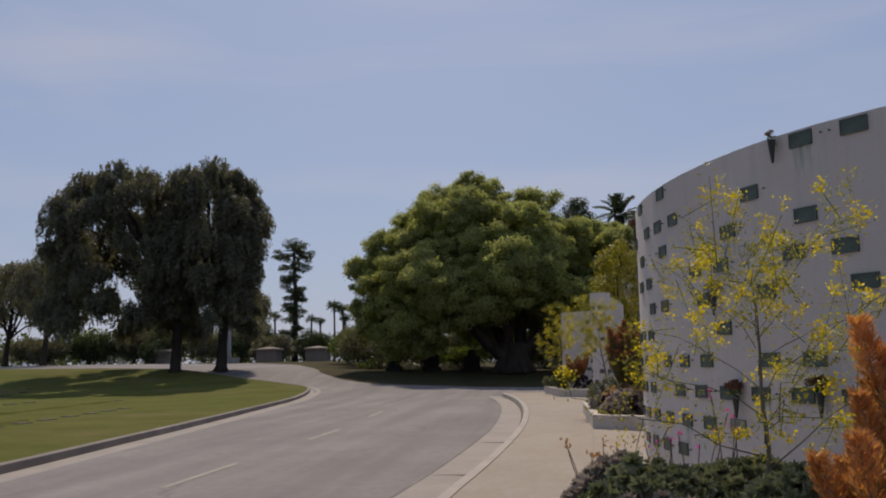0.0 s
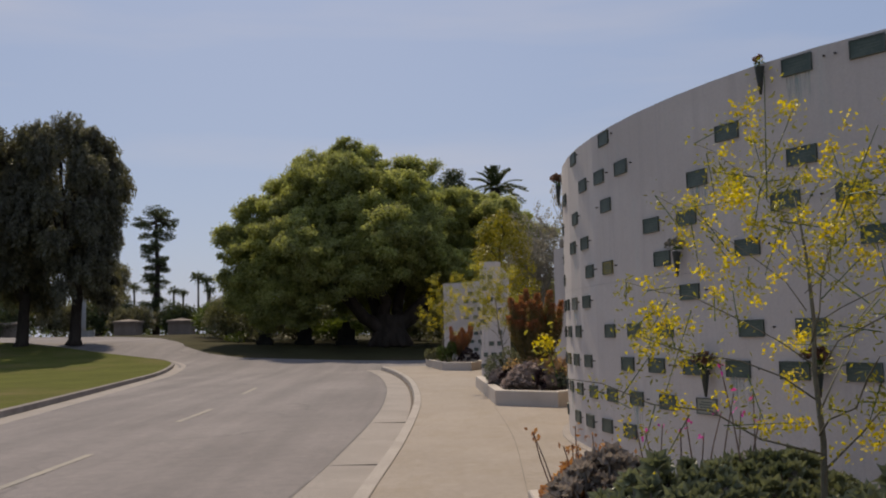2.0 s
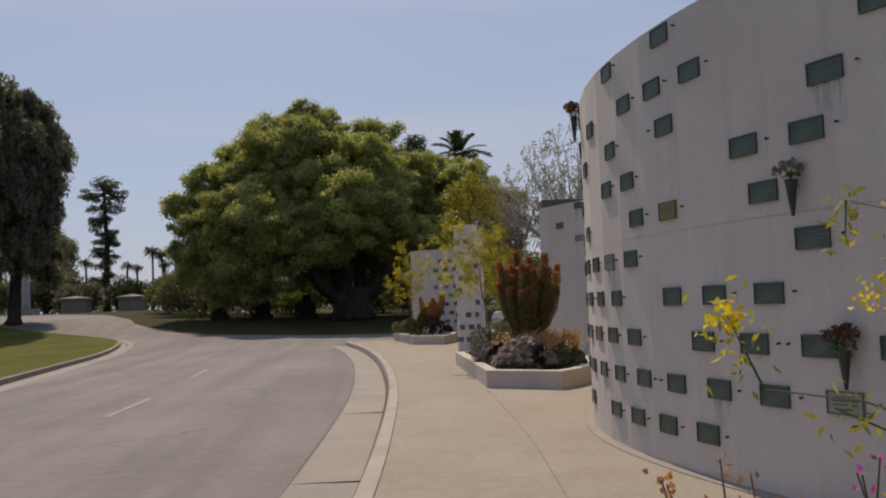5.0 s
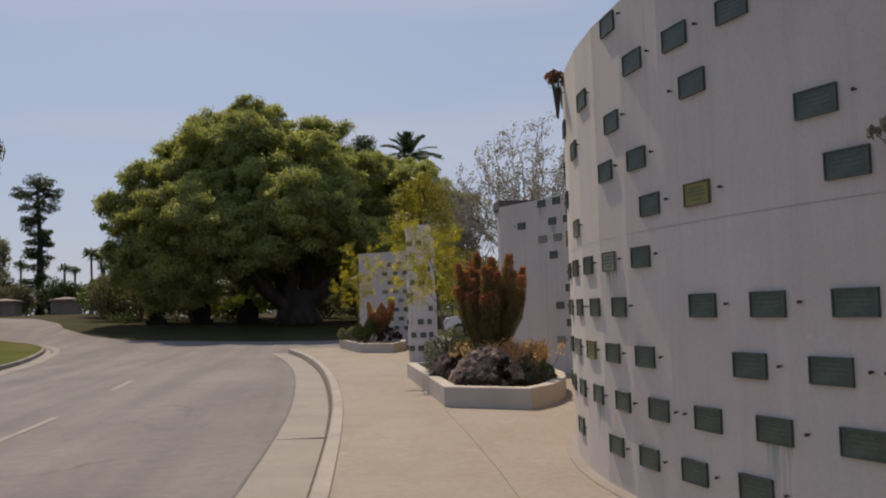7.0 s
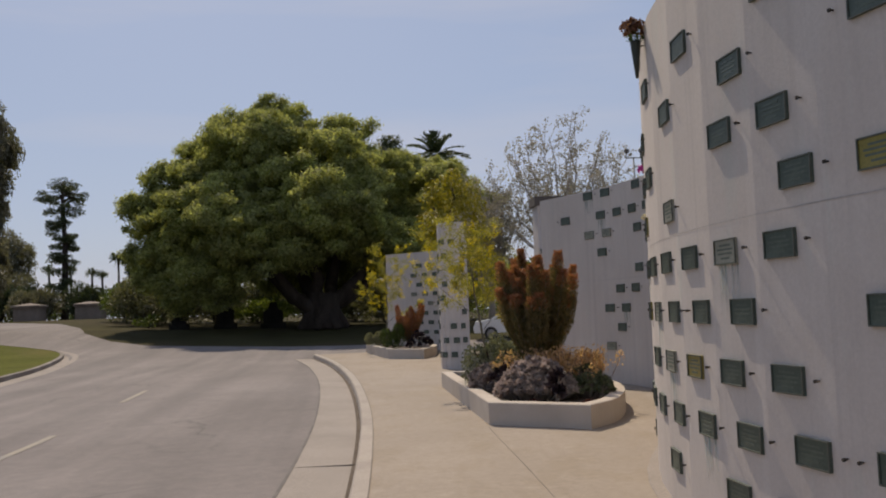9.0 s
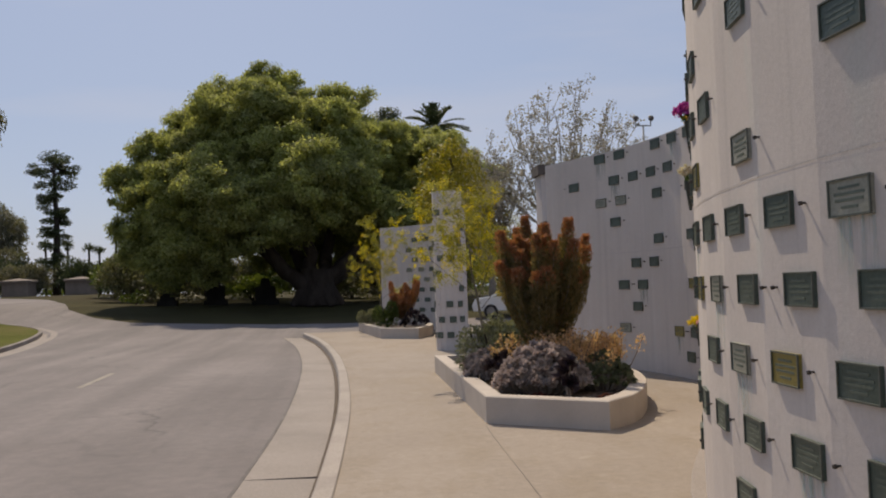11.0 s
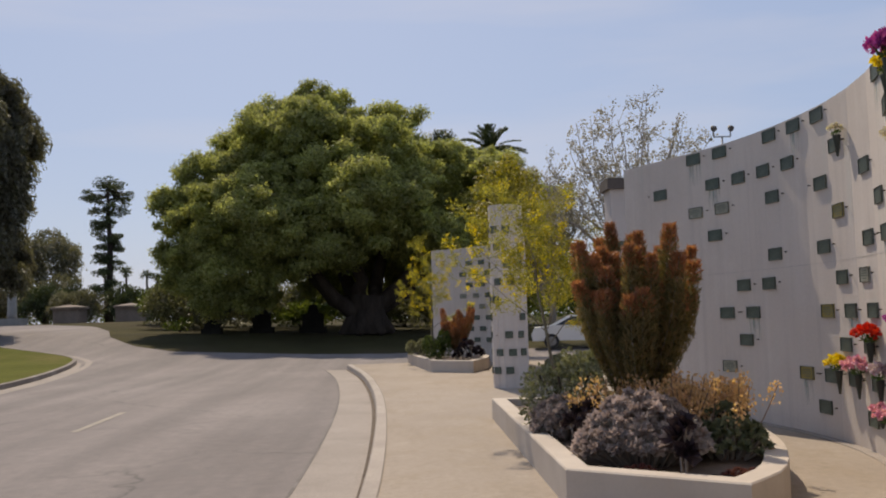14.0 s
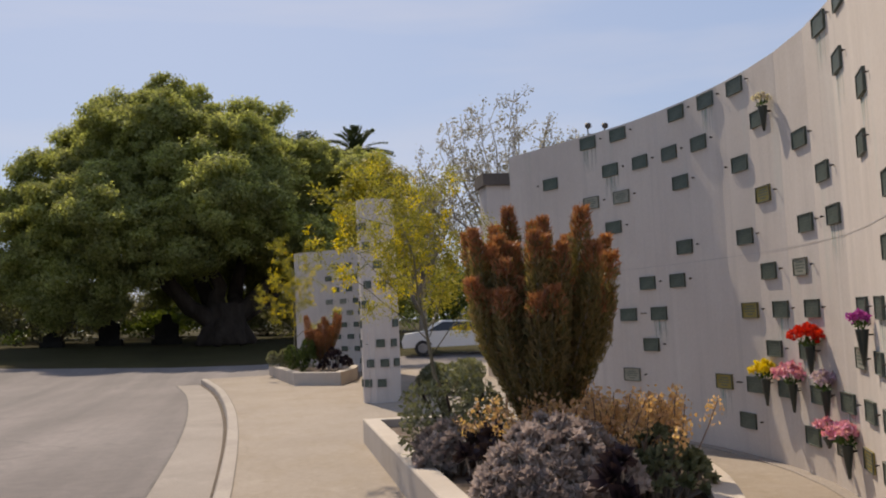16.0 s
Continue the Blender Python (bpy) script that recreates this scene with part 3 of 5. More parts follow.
camphor = dome_puffs(np.array((-2.1, 4.0, 5.0)), (8.9, 9.0, 8.3), 92, 1.5, -0.12, 3) + dome_puffs(np.array((6.6, 7.0, 6.2)), (4.7, 4.8, 5.5), 28, 1.4, -0.5, 8) + [
    (np.array(c), np.array(rr)) for c, rr in (
        ((-3.2, 4.4, 13.8), (1.9, 1.8, 1.5)), ((-1.6, 4.2, 13.3), (1.5, 1.5, 1.2)), ((1.6, 4.0, 12.0), (2.2, 2.0, 1.5)), ((-11.4, 4.0, 7.4), (1.5, 1.6, 1.5)),
        ((-0.4, -5.2, 6.9), (2.2, 1.7, 1.8)), ((-3.2, -4.2, 5.4), (1.8, 1.5, 1.2)), ((1.8, -4.4, 6.2), (1.6, 1.5, 1.2)), ((-6.8, -1.6, 3.6), (1.9, 1.7, 1.4)), ((-9.4, 0.6, 3.4), (1.7, 1.6, 1.4)), ((-10.6, 3.0, 4.6), (1.4, 1.6, 1.4)), ((-4.6, -2.6, 3.3), (1.5, 1.4, 1.1)), ((-8.2, -0.6, 2.2), (1.4, 1.3, 1.0)), ((-5.8, -1.4, 2.1), (1.2, 1.2, 0.9)), ((-2.8, -3.4, 5.0), (1.4, 1.3, 0.9)), ((3.8, -2.2, 5.2), (1.6, 1.4, 1.1)), ((0.2, 0.5, 6.2), (2.2, 1.6, 1.5)), ((-2.6, 6.4, 3.6), (2.0, 1.6, 1.5)), ((0.6, 7.0, 3.8), (2.2, 1.6, 1.5)), ((3.4, 6.6, 3.6), (2.0, 1.6, 1.5)), ((1.8, 5.4, 5.2), (2.0, 1.5, 1.3)), ((-1.4, 5.6, 5.2), (2.0, 1.5, 1.3)), ((-3.0, 0.5, 5.6), (2.2, 1.6, 1.5)), ((4.8, -0.4, 4.6), (1.8, 1.6, 1.3)),
        ((-9.6, 4.0, 9.6), (1.6, 1.6, 1.3)), ((-7.4, 4.0, 11.3), (1.6, 1.5, 1.2)))]
billow_tree("camphor_tree", (-1.6, 62.5), "huge broad camphor tree with dense green crown", 1.0,
            ((-4.6, 0.5, 5.4), (-2.4, 3.5, 6.8), (-0.8, 0.4, 6.4), (1.4, 3.0, 7.0), (3.6, 0.6, 5.4), (-3.4, -1.6, 4.6), (4.8, 3.8, 5.2)), camphor, M_CAMPHOR, 0.17, 620)


def weeping_tree(x, y, label, high, radii, center, seed, strands, n_limbs=9):
    """A dark tree whose fine leaves hang in long strands from a rounded top."""
    g = np.random.default_rng(seed)
    thing = empty("pepper_tree", x, y, float(gz(x, y)) - 0.2)
    tagged(thing, label, "tree")
    put("trunk", mesh_of("trunk", *tube([(0, 0, 0), (0.05, 0, 0.4), (0.1, 0, 1.8), (0.2, 0, 3.6)], [0.6, 0.4, 0.34, 0.32], 10), M_BARK, True), thing)
    for i in range(n_limbs):
        a, u = 2.39996 * i, math.sqrt((i + 0.5) / n_limbs)
        e = Vector((center[0] + math.cos(a) * u * radii[0] * 0.8, center[1] + math.sin(a) * u * radii[1] * 0.8, high * (0.93 - 0.22 * u * u)))
        path = bend((0.15, 0, 3.0), e, 0.9, 6, 0.15)
        put("limb", mesh_of("limb", *tube(path, np.linspace(0.28, 0.05, 7), 7), M_BARK, True), thing)
    pts, dirs = [], []
    knobs = 92
    for i in range(knobs):
        ka, f = 2.39996 * i + g.uniform(-0.5, 0.5), (i + 0.5) / knobs
        z = high * (0.22 + 0.74 * f ** 0.85)
        wide = math.sqrt(max(0.05, 1 - max(0.0, (z / high - 0.62) / 0.40) ** 2.4)) * g.uniform(0.35, 1.0) ** 0.5
        k = np.array((center[0] + math.cos(ka) * wide * radii[0], center[1] + math.sin(ka) * wide * radii[1], z))
        kr = g.uniform(0.7, 1.45)
        out = np.array((math.cos(ka), math.sin(ka), 0.0))
        for j in range(int(strands / knobs)):
            d = unit(g.normal(0, 1, 3) + np.array((0, 0, 0.5)))
            p = k + d * kr * g.uniform(0.3, 1.0) * np.array((1, 1, 0.75))
            length = g.uniform(0.3, 1.1) * (1.7 if g.random() < 0.15 else 1.0)
            m = int(length * 24) + 3
            t = g.random(m)
            q = p + np.outer(t * length, np.array((0, 0, -1.0))) + np.outer(np.sin(t * 2.2), out) * length * 0.25 + g.normal(0, 0.08, (m, 3))
            pts.append(q)
            dirs.append(np.tile((d[0] * 0.5, d[1] * 0.5, -0.8), (m, 1)))
    pts, dirs = np.vstack(pts), np.vstack(dirs)
    stuff(put("crown", quads("crown", leaves_at(pts, dirs, 0.30, 0.085, 0.5), M_PEPPER), thing))


weeping_tree(-25.4, 60.5, "dark weeping pepper tree standing on the lawn", 14.8, (5.5, 5.0), (-4.1, 0.0), 5, 8200, 11)
weeping_tree(-22.4, 61.5, "dark weeping pepper tree with foliage hanging low", 14.9, (3.8, 4.4), (-0.9, 0.0), 6, 7800, 9)


# ---- niche plaques ----
M_BRONZE = speckled("bronze_green", (0.052, 0.076, 0.06), (0.095, 0.122, 0.098), 6, 60, 0.5, 0.3, 0.002, (0.12, 0.15, 0.125), 0.3)
M_GOLD = speckled("bronze_gold", (0.22, 0.18, 0.04), (0.32, 0.26, 0.08), 6, 60, 0.45, 0.3, 0.002, None, 0.5)
M_PALE = speckled("plaque_pale", (0.24, 0.24, 0.19), (0.34, 0.33, 0.27), 6, 60, 0.55, 0.3, 0.002, None, 0.2)
M_RIM = speckled("plaque_rim", (0.075, 0.088, 0.072), (0.125, 0.135, 0.112), 8, 60, 0.5, 0.3, 0.002, None, 0.3)
M_LETTER = speckled("plaque_lettering", (0.08, 0.105, 0.082), (0.125, 0.15, 0.12), 8, 60, 0.5, 0.2, 0.002, None, 0.3)
M_STUD = speckled("stud_metal", (0.05, 0.045, 0.04), (0.09, 0.08, 0.07), 20, 80, 0.5, 0.2, 0.002, None, 0.7)


def plaque_mesh(name, plate, w=0.30, h=0.16):
    """Plate with a raised rim and bars for lines of lettering; x along the wall, -y outwards."""
    pieces, mats = [], []

    def add(b, m):
        pieces.append(b)
        mats.extend([m] * len(b[1]))
    add(box(-w / 2, w / 2, -0.016, 0.02, -h / 2, h / 2), 0)
    e = 0.008
    for b in (box(-w / 2, w / 2, -0.024, -0.014, h / 2 - e, h / 2), box(-w / 2, w / 2, -0.024, -0.014, -h / 2, -h / 2 + e),
              box(-w / 2, -w / 2 + e, -0.0235, -0.014, -h / 2 + e, h / 2 - e), box(w / 2 - e, w / 2, -0.0235, -0.014, -h / 2 + e, h / 2 - e)):
        add(b, 1)
    for z, k in ((0.04, 0.5), (0.014, 0.72), (-0.012, 0.66), (-0.042, 0.4)):
        add(box(-w * k / 2, w * k / 2, -0.018, -0.0155, z - 0.006, z + 0.006), 2)
    me = mesh_of(name, *joined(pieces), [plate, M_RIM, M_LETTER])
    me.polygons.foreach_set("material_index", mats)
    return me


PLAQUES = {"g": plaque_mesh("plaque", M_BRONZE), "o": plaque_mesh("plaque", M_GOLD), "p": plaque_mesh("plaque", M_PALE)}
sv, sf = joined([tube([(0, 0.01, 0), (0, -0.022, 0)], [0.006, 0.006], 6), tube([(0, -0.018, 0), (0, -0.032, -0.003)], [0.011, 0.011], 6)])
STUD = mesh_of("stud", sv, sf, M_STUD)


def verdigris_build(nt, p):
    v = texcoord(nt, (1, 1, 1))
    sep = nt.nodes.new("ShaderNodeSeparateXYZ")
    nt.links.new(v, sep.inputs[0])
    fade = ramp(nt, sep.outputs["Z"], [(0.0, (0, 0, 0)), (1.0, (1, 1, 1))])
    rmp = fade.node
    down = nt.nodes.new("ShaderNodeMapRange")
    down.inputs["From Min"].default_value, down.inputs["From Max"].default_value = -0.42, -0.08
    nt.links.new(sep.outputs["Z"], down.inputs["Value"])
    nt.links.new(down.outputs[0], rmp.inputs[0])
    info = nt.nodes.new("ShaderNodeObjectInfo")
    shift = nt.nodes.new("ShaderNodeVectorMath")
    shift.operation = 'MULTIPLY_ADD'
    shift.inputs[1].default_value = (16, 1, 1.5)
    nt.links.new(v, shift.inputs[0])
    nt.links.new(info.outputs["Random"], shift.inputs[2])
    big = nt.nodes.new("ShaderNodeVectorMath")
    big.operation = 'SCALE'
    big.inputs["Scale"].default_value = 1.0
    nt.links.new(shift.outputs[0], big.inputs[0])
    streak = ramp(nt, noise_tex(nt, big.outputs[0], 1.6, 3, 0.5), [(0.42, (0, 0, 0)), (0.66, (0.62, 0.62, 0.62))])
    mask = mixc(nt, 1.0, fade, streak, 'MULTIPLY')
    p.inputs["Base Color"].default_value = (0.36, 0.47, 0.43, 1)
    p.inputs["Roughness"].default_value = 0.9
    clear = nt.nodes.new("ShaderNodeBsdfTransparent")
    ms = nt.nodes.new("ShaderNodeMixShader")
    nt.links.new(mask, ms.inputs[0])
    nt.links.new(clear.outputs[0], ms.inputs[1])
    nt.links.new(p.outputs[0], ms.inputs[2])
    nt.links.new(ms.outputs[0], nt.nodes["Material Output"].inputs["Surface"])


M_VERDIGRIS = mat("verdigris_wash", verdigris_build)
STAIN = mesh_of("verdigris_stain", [(-0.14, -0.004, -0.44), (0.14, -0.004, -0.44), (0.14, -0.004, -0.07), (-0.14, -0.004, -0.07)], [(0, 1, 2, 3)], M_VERDIGRIS)


class WallFace:
    """Gives the pose of a thing on a wall's front at a distance along it and a height."""

    def __init__(self, face):
        self.face = face
        self.s = np.concatenate([[0], np.cumsum(np.linalg.norm(np.diff(face, axis=0), axis=1))])

    def at(self, s, z, out=0.0):
        i = int(np.clip(np.searchsorted(self.s, s) - 1, 0, len(self.s) - 2))
        k = (s - self.s[i]) / (self.s[i + 1] - self.s[i])
        a, b = self.face[i], self.face[i + 1]
        p = a + (b - a) * k
        d = unit(b - a)
        nx, ny = -d[1], d[0]
        return Matrix.Translation((p[0] + nx * out, p[1] + ny * out, z)) @ Matrix.Rotation(math.atan2(-d[1], -d[0]), 4, 'Z')


FACE_A, FACE_B = WallFace(face_a), WallFace(face_b)
ROWS_A = ["gg....g.g...g.g..g..gg..ggg.gg..",
          "..g..ggg.g.g..g.gg..g..g.gggg.g.",
          ".g.g..g.g.g.gg.g.g.g..g.g.g.pp..",
          "gg.gg..gg..gg.g.g..g.g.o....g...",
          "g.g.g.og..p.ogg.g.g..gg.g.g.....",
          "...g...gpgggg.gg.gg...pg..gg....",
          ".gg.ggg.gggpog.ggg.gg.ggo..gg...",
          "gggggg.ggopg..g.gg.gp.gg...g....",
          "...pggggggggggg.gggggggggo..p...",
          ".....gggg.g..gg.g.ggopg.g......."]


def add_plaque(wall, face, s, z, kind, side=1):
    put("plaque", PLAQUES[kind], wall, m=face.at(s, z))
    put("stud", STUD, wall, m=face.at(s - 0.27 * side, z + 0.01))


for i, row in enumerate(ROWS_A):
    k = 9 - i
    z = 0.36 + 0.38 * k + (0.06 if k == 9 else 0.0)
    for j, kind in enumerate(row):
        if kind != ".":
            s = column_a(j) + (0.0 if k % 2 else 0.19)
            add_plaque(wall_a, FACE_A, s, z, kind, 1 if (j * 7 + k * 3) % 9 else -1)
            if (j * 5 + k * 7) % 4 == 0 and k:
                put("verdigris_stain", STAIN, wall_a, m=FACE_A.at(s - 0.02, z))
pick = random.Random(11)
for k in range(10):
    for j in range(20):
        s = 0.3 + 0.63 * (j + 0.5 * (k % 2))
        if s < FACE_B.s[-1] - 0.2 and pick.random() < (0.8, 0.92, 0.9, 0.9, 0.85, 0.75, 0.7, 0.6, 0.5, 0.4)[k]:
            add_plaque(wall_b, FACE_B, s, 0.36 + 0.38 * k, pick.choice("ggggp"))
# faceted pier that ends the farther wall
PIER_X, PIER_Y, PIER_R = 2.87, 32.46, 0.385
ring = [(PIER_X + PIER_R * math.cos(math.pi * (k + 0.5) / 4), PIER_Y + PIER_R * math.sin(math.pi * (k + 0.5) / 4)) for k in range(8)]
pier_v = [(x, y, -0.05) for x, y in ring] + [(x, y, WALL_H + 0.006) for x, y in ring]
pier = put("pier_1", mesh_of("pier_1", pier_v, [(k, (k + 1) % 8, (k + 1) % 8 + 8, k + 8) for k in range(8)] + [tuple(range(8, 16))], M_STUCCO))
tagged(pier, "pale stucco pier of flat facets ending the farther wall", "pier", kind="structure")
SMALL_PLAQUE = plaque_mesh("plaque", M_BRONZE, 0.17, 0.15)
for side in range(4):
    a = -math.pi / 2 + (side - 2) * math.pi / 4
    for k in range(9):
        if (side * 5 + k * 3) % 4 in (0, 1, 2) and (side, k) not in ((2, 4), (2, 7), (1, 3)):
            shift = (0.035 if k % 2 else -0.035)
            reach = PIER_R * math.cos(math.pi / 8)
            put("plaque", SMALL_PLAQUE, pier, m=pose(PIER_X + math.cos(a) * reach - math.sin(a) * shift, PIER_Y + math.sin(a) * reach + math.cos(a) * shift, 0.38 + 0.38 * k, 0, 0, math.degrees(a) + 90))
# casting joint along the wall: a flat strip in the colour of its shadow
JOINT = speckled("joint_shadow", (0.40, 0.37, 0.35), (0.52, 0.48, 0.46), 1.2, 30, 0.95)
jl = face_a
strip_v, strip_f = [], []
jt = unit(np.gradient(jl, axis=0))
for (x, y), (tx, ty) in zip(jl, jt):
    for zz in (2.07, 2.076):
        strip_v.append((x - ty * 0.003, y + tx * 0.003, zz))
for i in range(len(jl) - 1):
    strip_f.append((2 * i, 2 * i + 1, 2 * i + 3, 2 * i + 2))
put("casting_joint", mesh_of("casting_joint", strip_v, strip_f, JOINT), wall_a)


# ---- flower vases on the wall ----
def flat_leaf(name, c1, c2, tr=0.25):
    return leafy(name, c1, c2, tr, 0.6)


M_VASE = speckled("vase_plastic", (0.02, 0.028, 0.024), (0.04, 0.05, 0.042), 8, 60, 0.4, 0.1, 0.002)
M_RED = flat_leaf("red_petal", (0.55, 0.015, 0.01), (0.75, 0.05, 0.02))
M_PINK = flat_leaf("pink_petal", (0.68, 0.24, 0.46), (0.88, 0.52, 0.70))
M_LILAC = flat_leaf("lilac_petal", (0.42, 0.30, 0.48), (0.65, 0.52, 0.66))
M_PURPLE = flat_leaf("purple_petal", (0.35, 0.03, 0.36), (0.62, 0.12, 0.55))
M_YPETAL = flat_leaf("yellow_petal", (0.70, 0.50, 0.02), (0.85, 0.70, 0.06))
M_WHITE = flat_leaf("white_petal", (0.55, 0.48, 0.46), (0.75, 0.70, 0.66))
M_DRY = flat_leaf("dried_petal", (0.10, 0.045, 0.04), (0.25, 0.13, 0.09))
M_GREYPETAL = flat_leaf("grey_petal", (0.22, 0.20, 0.19), (0.38, 0.35, 0.33))
M_STEM = leafy("stem_green", (0.05, 0.10, 0.03), (0.10, 0.16, 0.05), 0.2)


def flower_vase(face, s, z, material, label, heads=7, size=0.10, tall=0.26):
    """z: height of the vase's rim."""
    thing = new("flower_vase")
    thing.matrix_basis = face.at(s, z, 0.075)
    tagged(thing, label, "flower vase", "flower vases on the wall")
    v, f = tube([(0, 0, -tall), (0, 0, -tall * 0.5), (0, 0, -0.01), (0, 0, 0)], [0.012, 0.03, 0.046, 0.05], 10)
    put("vase", mesh_of("vase", v, f, M_VASE, True), thing)
    hook = tube([(0, 0.085, -0.04), (0, 0.03, -0.04)], [0.006, 0.006], 5)
    put("bracket", mesh_of("bracket", *hook, M_STUD), thing)
    stems, centers = [], []
    for i in range(heads):
        a = 2.4 * i
        q = 0.35 + 0.65 * (i / max(1, heads - 1))
        c = np.array((math.cos(a) * size * 1.15 * q, math.sin(a) * size * 0.85 * q - 0.02, size * (1.25 - 0.75 * q) + 0.03))
        centers.append(c)
        stems.append(tube(bend((0, 0, -0.05), c, 0.0, 2), [0.003, 0.003, 0.003], 4))
    stuff(put("stem_tuft", mesh_of("stems", *joined(stems), M_STEM), thing))
    for c in centers:
        p, d = puff_points(c, (size * 0.42,) * 3, 46, 0.7)
        put("flower", quads("flower", leaves_at(p, d, size * 0.34, size * 0.3, 0.5), material), thing)
    p, d = puff_points((0, 0, 0.03), (size * 0.9, size * 0.7, size * 0.35), 26, 0.6)
    put("leaf_spray", quads("leaf_spray", leaves_at(p, d + np.array((0, 0, 0.3)), size * 0.6, size * 0.22, 0.4), M_STEM), thing)
    return thing


flower_vase(FACE_A, 20.33, 3.46, M_WHITE, "dark wall vase with faded white flowers", 4, 0.08, 0.24)
flower_vase(FACE_A, 19.67, 1.17, M_RED, "dark wall vase with bright red flowers", 9, 0.13)
flower_vase(FACE_A, 20.69, 0.82, M_YPETAL, "dark wall vase with yellow flowers", 8, 0.12)
flower_vase(FACE_A, 20.13, 0.81, M_PINK, "dark wall vase with pink flowers", 9, 0.13)
flower_vase(FACE_A, 19.37, 0.81, M_LILAC, "dark wall vase with pale lilac flowers", 7, 0.11)
flower_vase(FACE_A, 19.38, 0.43, M_PINK, "small wall vase with pink and white flowers", 5, 0.10, 0.1)
flower_vase(FACE_A, 18.93, 0.42, M_PINK, "dark wall vase with pink chrysanthemums", 8, 0.12)
flower_vase(FACE_A, 15.3, 3.03, M_PURPLE, "dark wall vase with a large purple bouquet", 11, 0.105, 0.3)
flower_vase(FACE_A, 15.72, 3.03, M_YPETAL, "dark wall vase with yellow flowers", 7, 0.085, 0.2)
flower_vase(FACE_A, 15.05, 2.44, M_WHITE, "dark wall vase with withered white flowers", 7, 0.085, 0.26)
flower_vase(FACE_A, 7.46, 2.3, M_GREYPETAL, "dark wall vase with dried grey flowers", 5, 0.085)
flower_vase(FACE_A, 7.10, 1.10, M_DRY, "dark wall vase with dried dark red flowers", 7, 0.11)
flower_vase(FACE_A, 5.80, 1.16, M_DRY, "dark wall vase with dried dark red flowers", 7, 0.11)
flower_vase(FACE_A, 6.23, 3.9, M_DRY, "dark wall vase near the wall's top", 3, 0.06)
flower_vase(FACE_A, 12.5, 3.82, M_DRY, "dark wall vase with dried brown flowers", 7, 0.12, 0.32)
flower_vase(FACE_A, 18.1, 1.35, M_PURPLE, "dark wall vase with small purple flowers", 5, 0.08)


# ---- planting ----
M_SUC_G = leafy("succulent_green", (0.10, 0.115, 0.068), (0.24, 0.25, 0.165), 0.25, 0.45, (1.3, 1.35, 0.9))
M_SUC_P = leafy("succulent_mauve", (0.28, 0.24, 0.23), (0.51, 0.45, 0.425), 0.36, 0.5, (1.25, 1.1, 1.1))
# darker copy of the mauve: the first planter's shade put into the colour
M_SUC_SHADE = leafy("succulent_mauve_shade", (0.20, 0.175, 0.16), (0.38, 0.335, 0.30), 0.3, 0.5, (1.2, 1.1, 1.05))
M_SUC_D = leafy("aeonium_black", (0.018, 0.013, 0.018), (0.045, 0.028, 0.038), 0.1, 0.55)
M_PEACH = leafy("peach_spike", (0.50, 0.30, 0.19), (0.70, 0.46, 0.31), 0.45)
M_DRYSTALK = speckled("dry_stalk", (0.16, 0.10, 0.07), (0.28, 0.19, 0.14), 8, 40, 0.9)
M_RUST = leafy("rust_leaf", (0.38, 0.17, 0.10), (0.56, 0.32, 0.21), 0.3)
M_OLIVE = leafy("leucadendron_leaf", (0.115, 0.115, 0.055), (0.29, 0.205, 0.11), 0.34)
M_ORANGE = leafy("leucadendron_tip", (0.28, 0.105, 0.06), (0.47, 0.21, 0.125), 0.34)
M_GREYLEAF = leafy("grey_shrub_leaf", (0.14, 0.15, 0.10), (0.28, 0.28, 0.21), 0.3)
M_MAGENTA = leafy("magenta_flower", (0.55, 0.04, 0.40), (0.75, 0.10, 0.55), 0.3)


ROSETTES = {}


def rosette_mesh(material, variant):
    """One fleshy rosette of unit size, opening upwards."""
    if (material.name, variant) not in ROSETTES:
        m = 18 + variant
        k = np.arange(m)
        ang, spread = k * 2.39996, 0.3 + 0.8 * k / m
        d = unit(np.stack([np.cos(ang) * spread, np.sin(ang) * spread, 1.15 - spread], 1))
        q = leaves_at(d * 0.45, d, 1.0, 0.72, 0.1)
        verts = [(0, 0, 0)] + [tuple(v) for leaf in q for v in leaf[1:]]
        ROSETTES[material.name, variant] = mesh_of("rosette", verts, [(0, 3 * i + 1, 3 * i + 2, 3 * i + 3) for i in range(m)], material)
    return ROSETTES[material.name, variant]


def rosette_mound(name, x, y, z, rad, high, material, label, n=60, leaf=0.075, category="succulent"):
    """A low mound of fleshy rosettes on short stems."""
    thing = empty(name, x, y, z)
    tagged(thing, label, category, "planter plants")
    stems = []
    for i in range(n):
        a, u = 2.39996 * i, math.sqrt((i + 0.5) / n)
        c = Vector((math.cos(a) * u * rad, math.sin(a) * u * rad, high * (1 - 0.75 * u * u) * rng.uniform(0.75, 1.12)))
        axis = Vector((c.x / rad * 0.8 + rng.normal(0, 0.15), c.y / rad * 0.8 + rng.normal(0, 0.15), 1.0))
        stems.append(tube([(c.x * 0.6, c.y * 0.6, 0), tuple(c)], [0.012, 0.009], 4))
        size = leaf * rng.uniform(0.75, 1.3)
        put("rosette", rosette_mesh(material, i % 4), thing, m=Matrix.LocRotScale(c, axis.to_track_quat('Z', 'Y'), (size, size, size)))
    stuff(put("stem_tuft", mesh_of("stem_tuft", *joined(stems), M_PALEBARK), thing))
    return thing


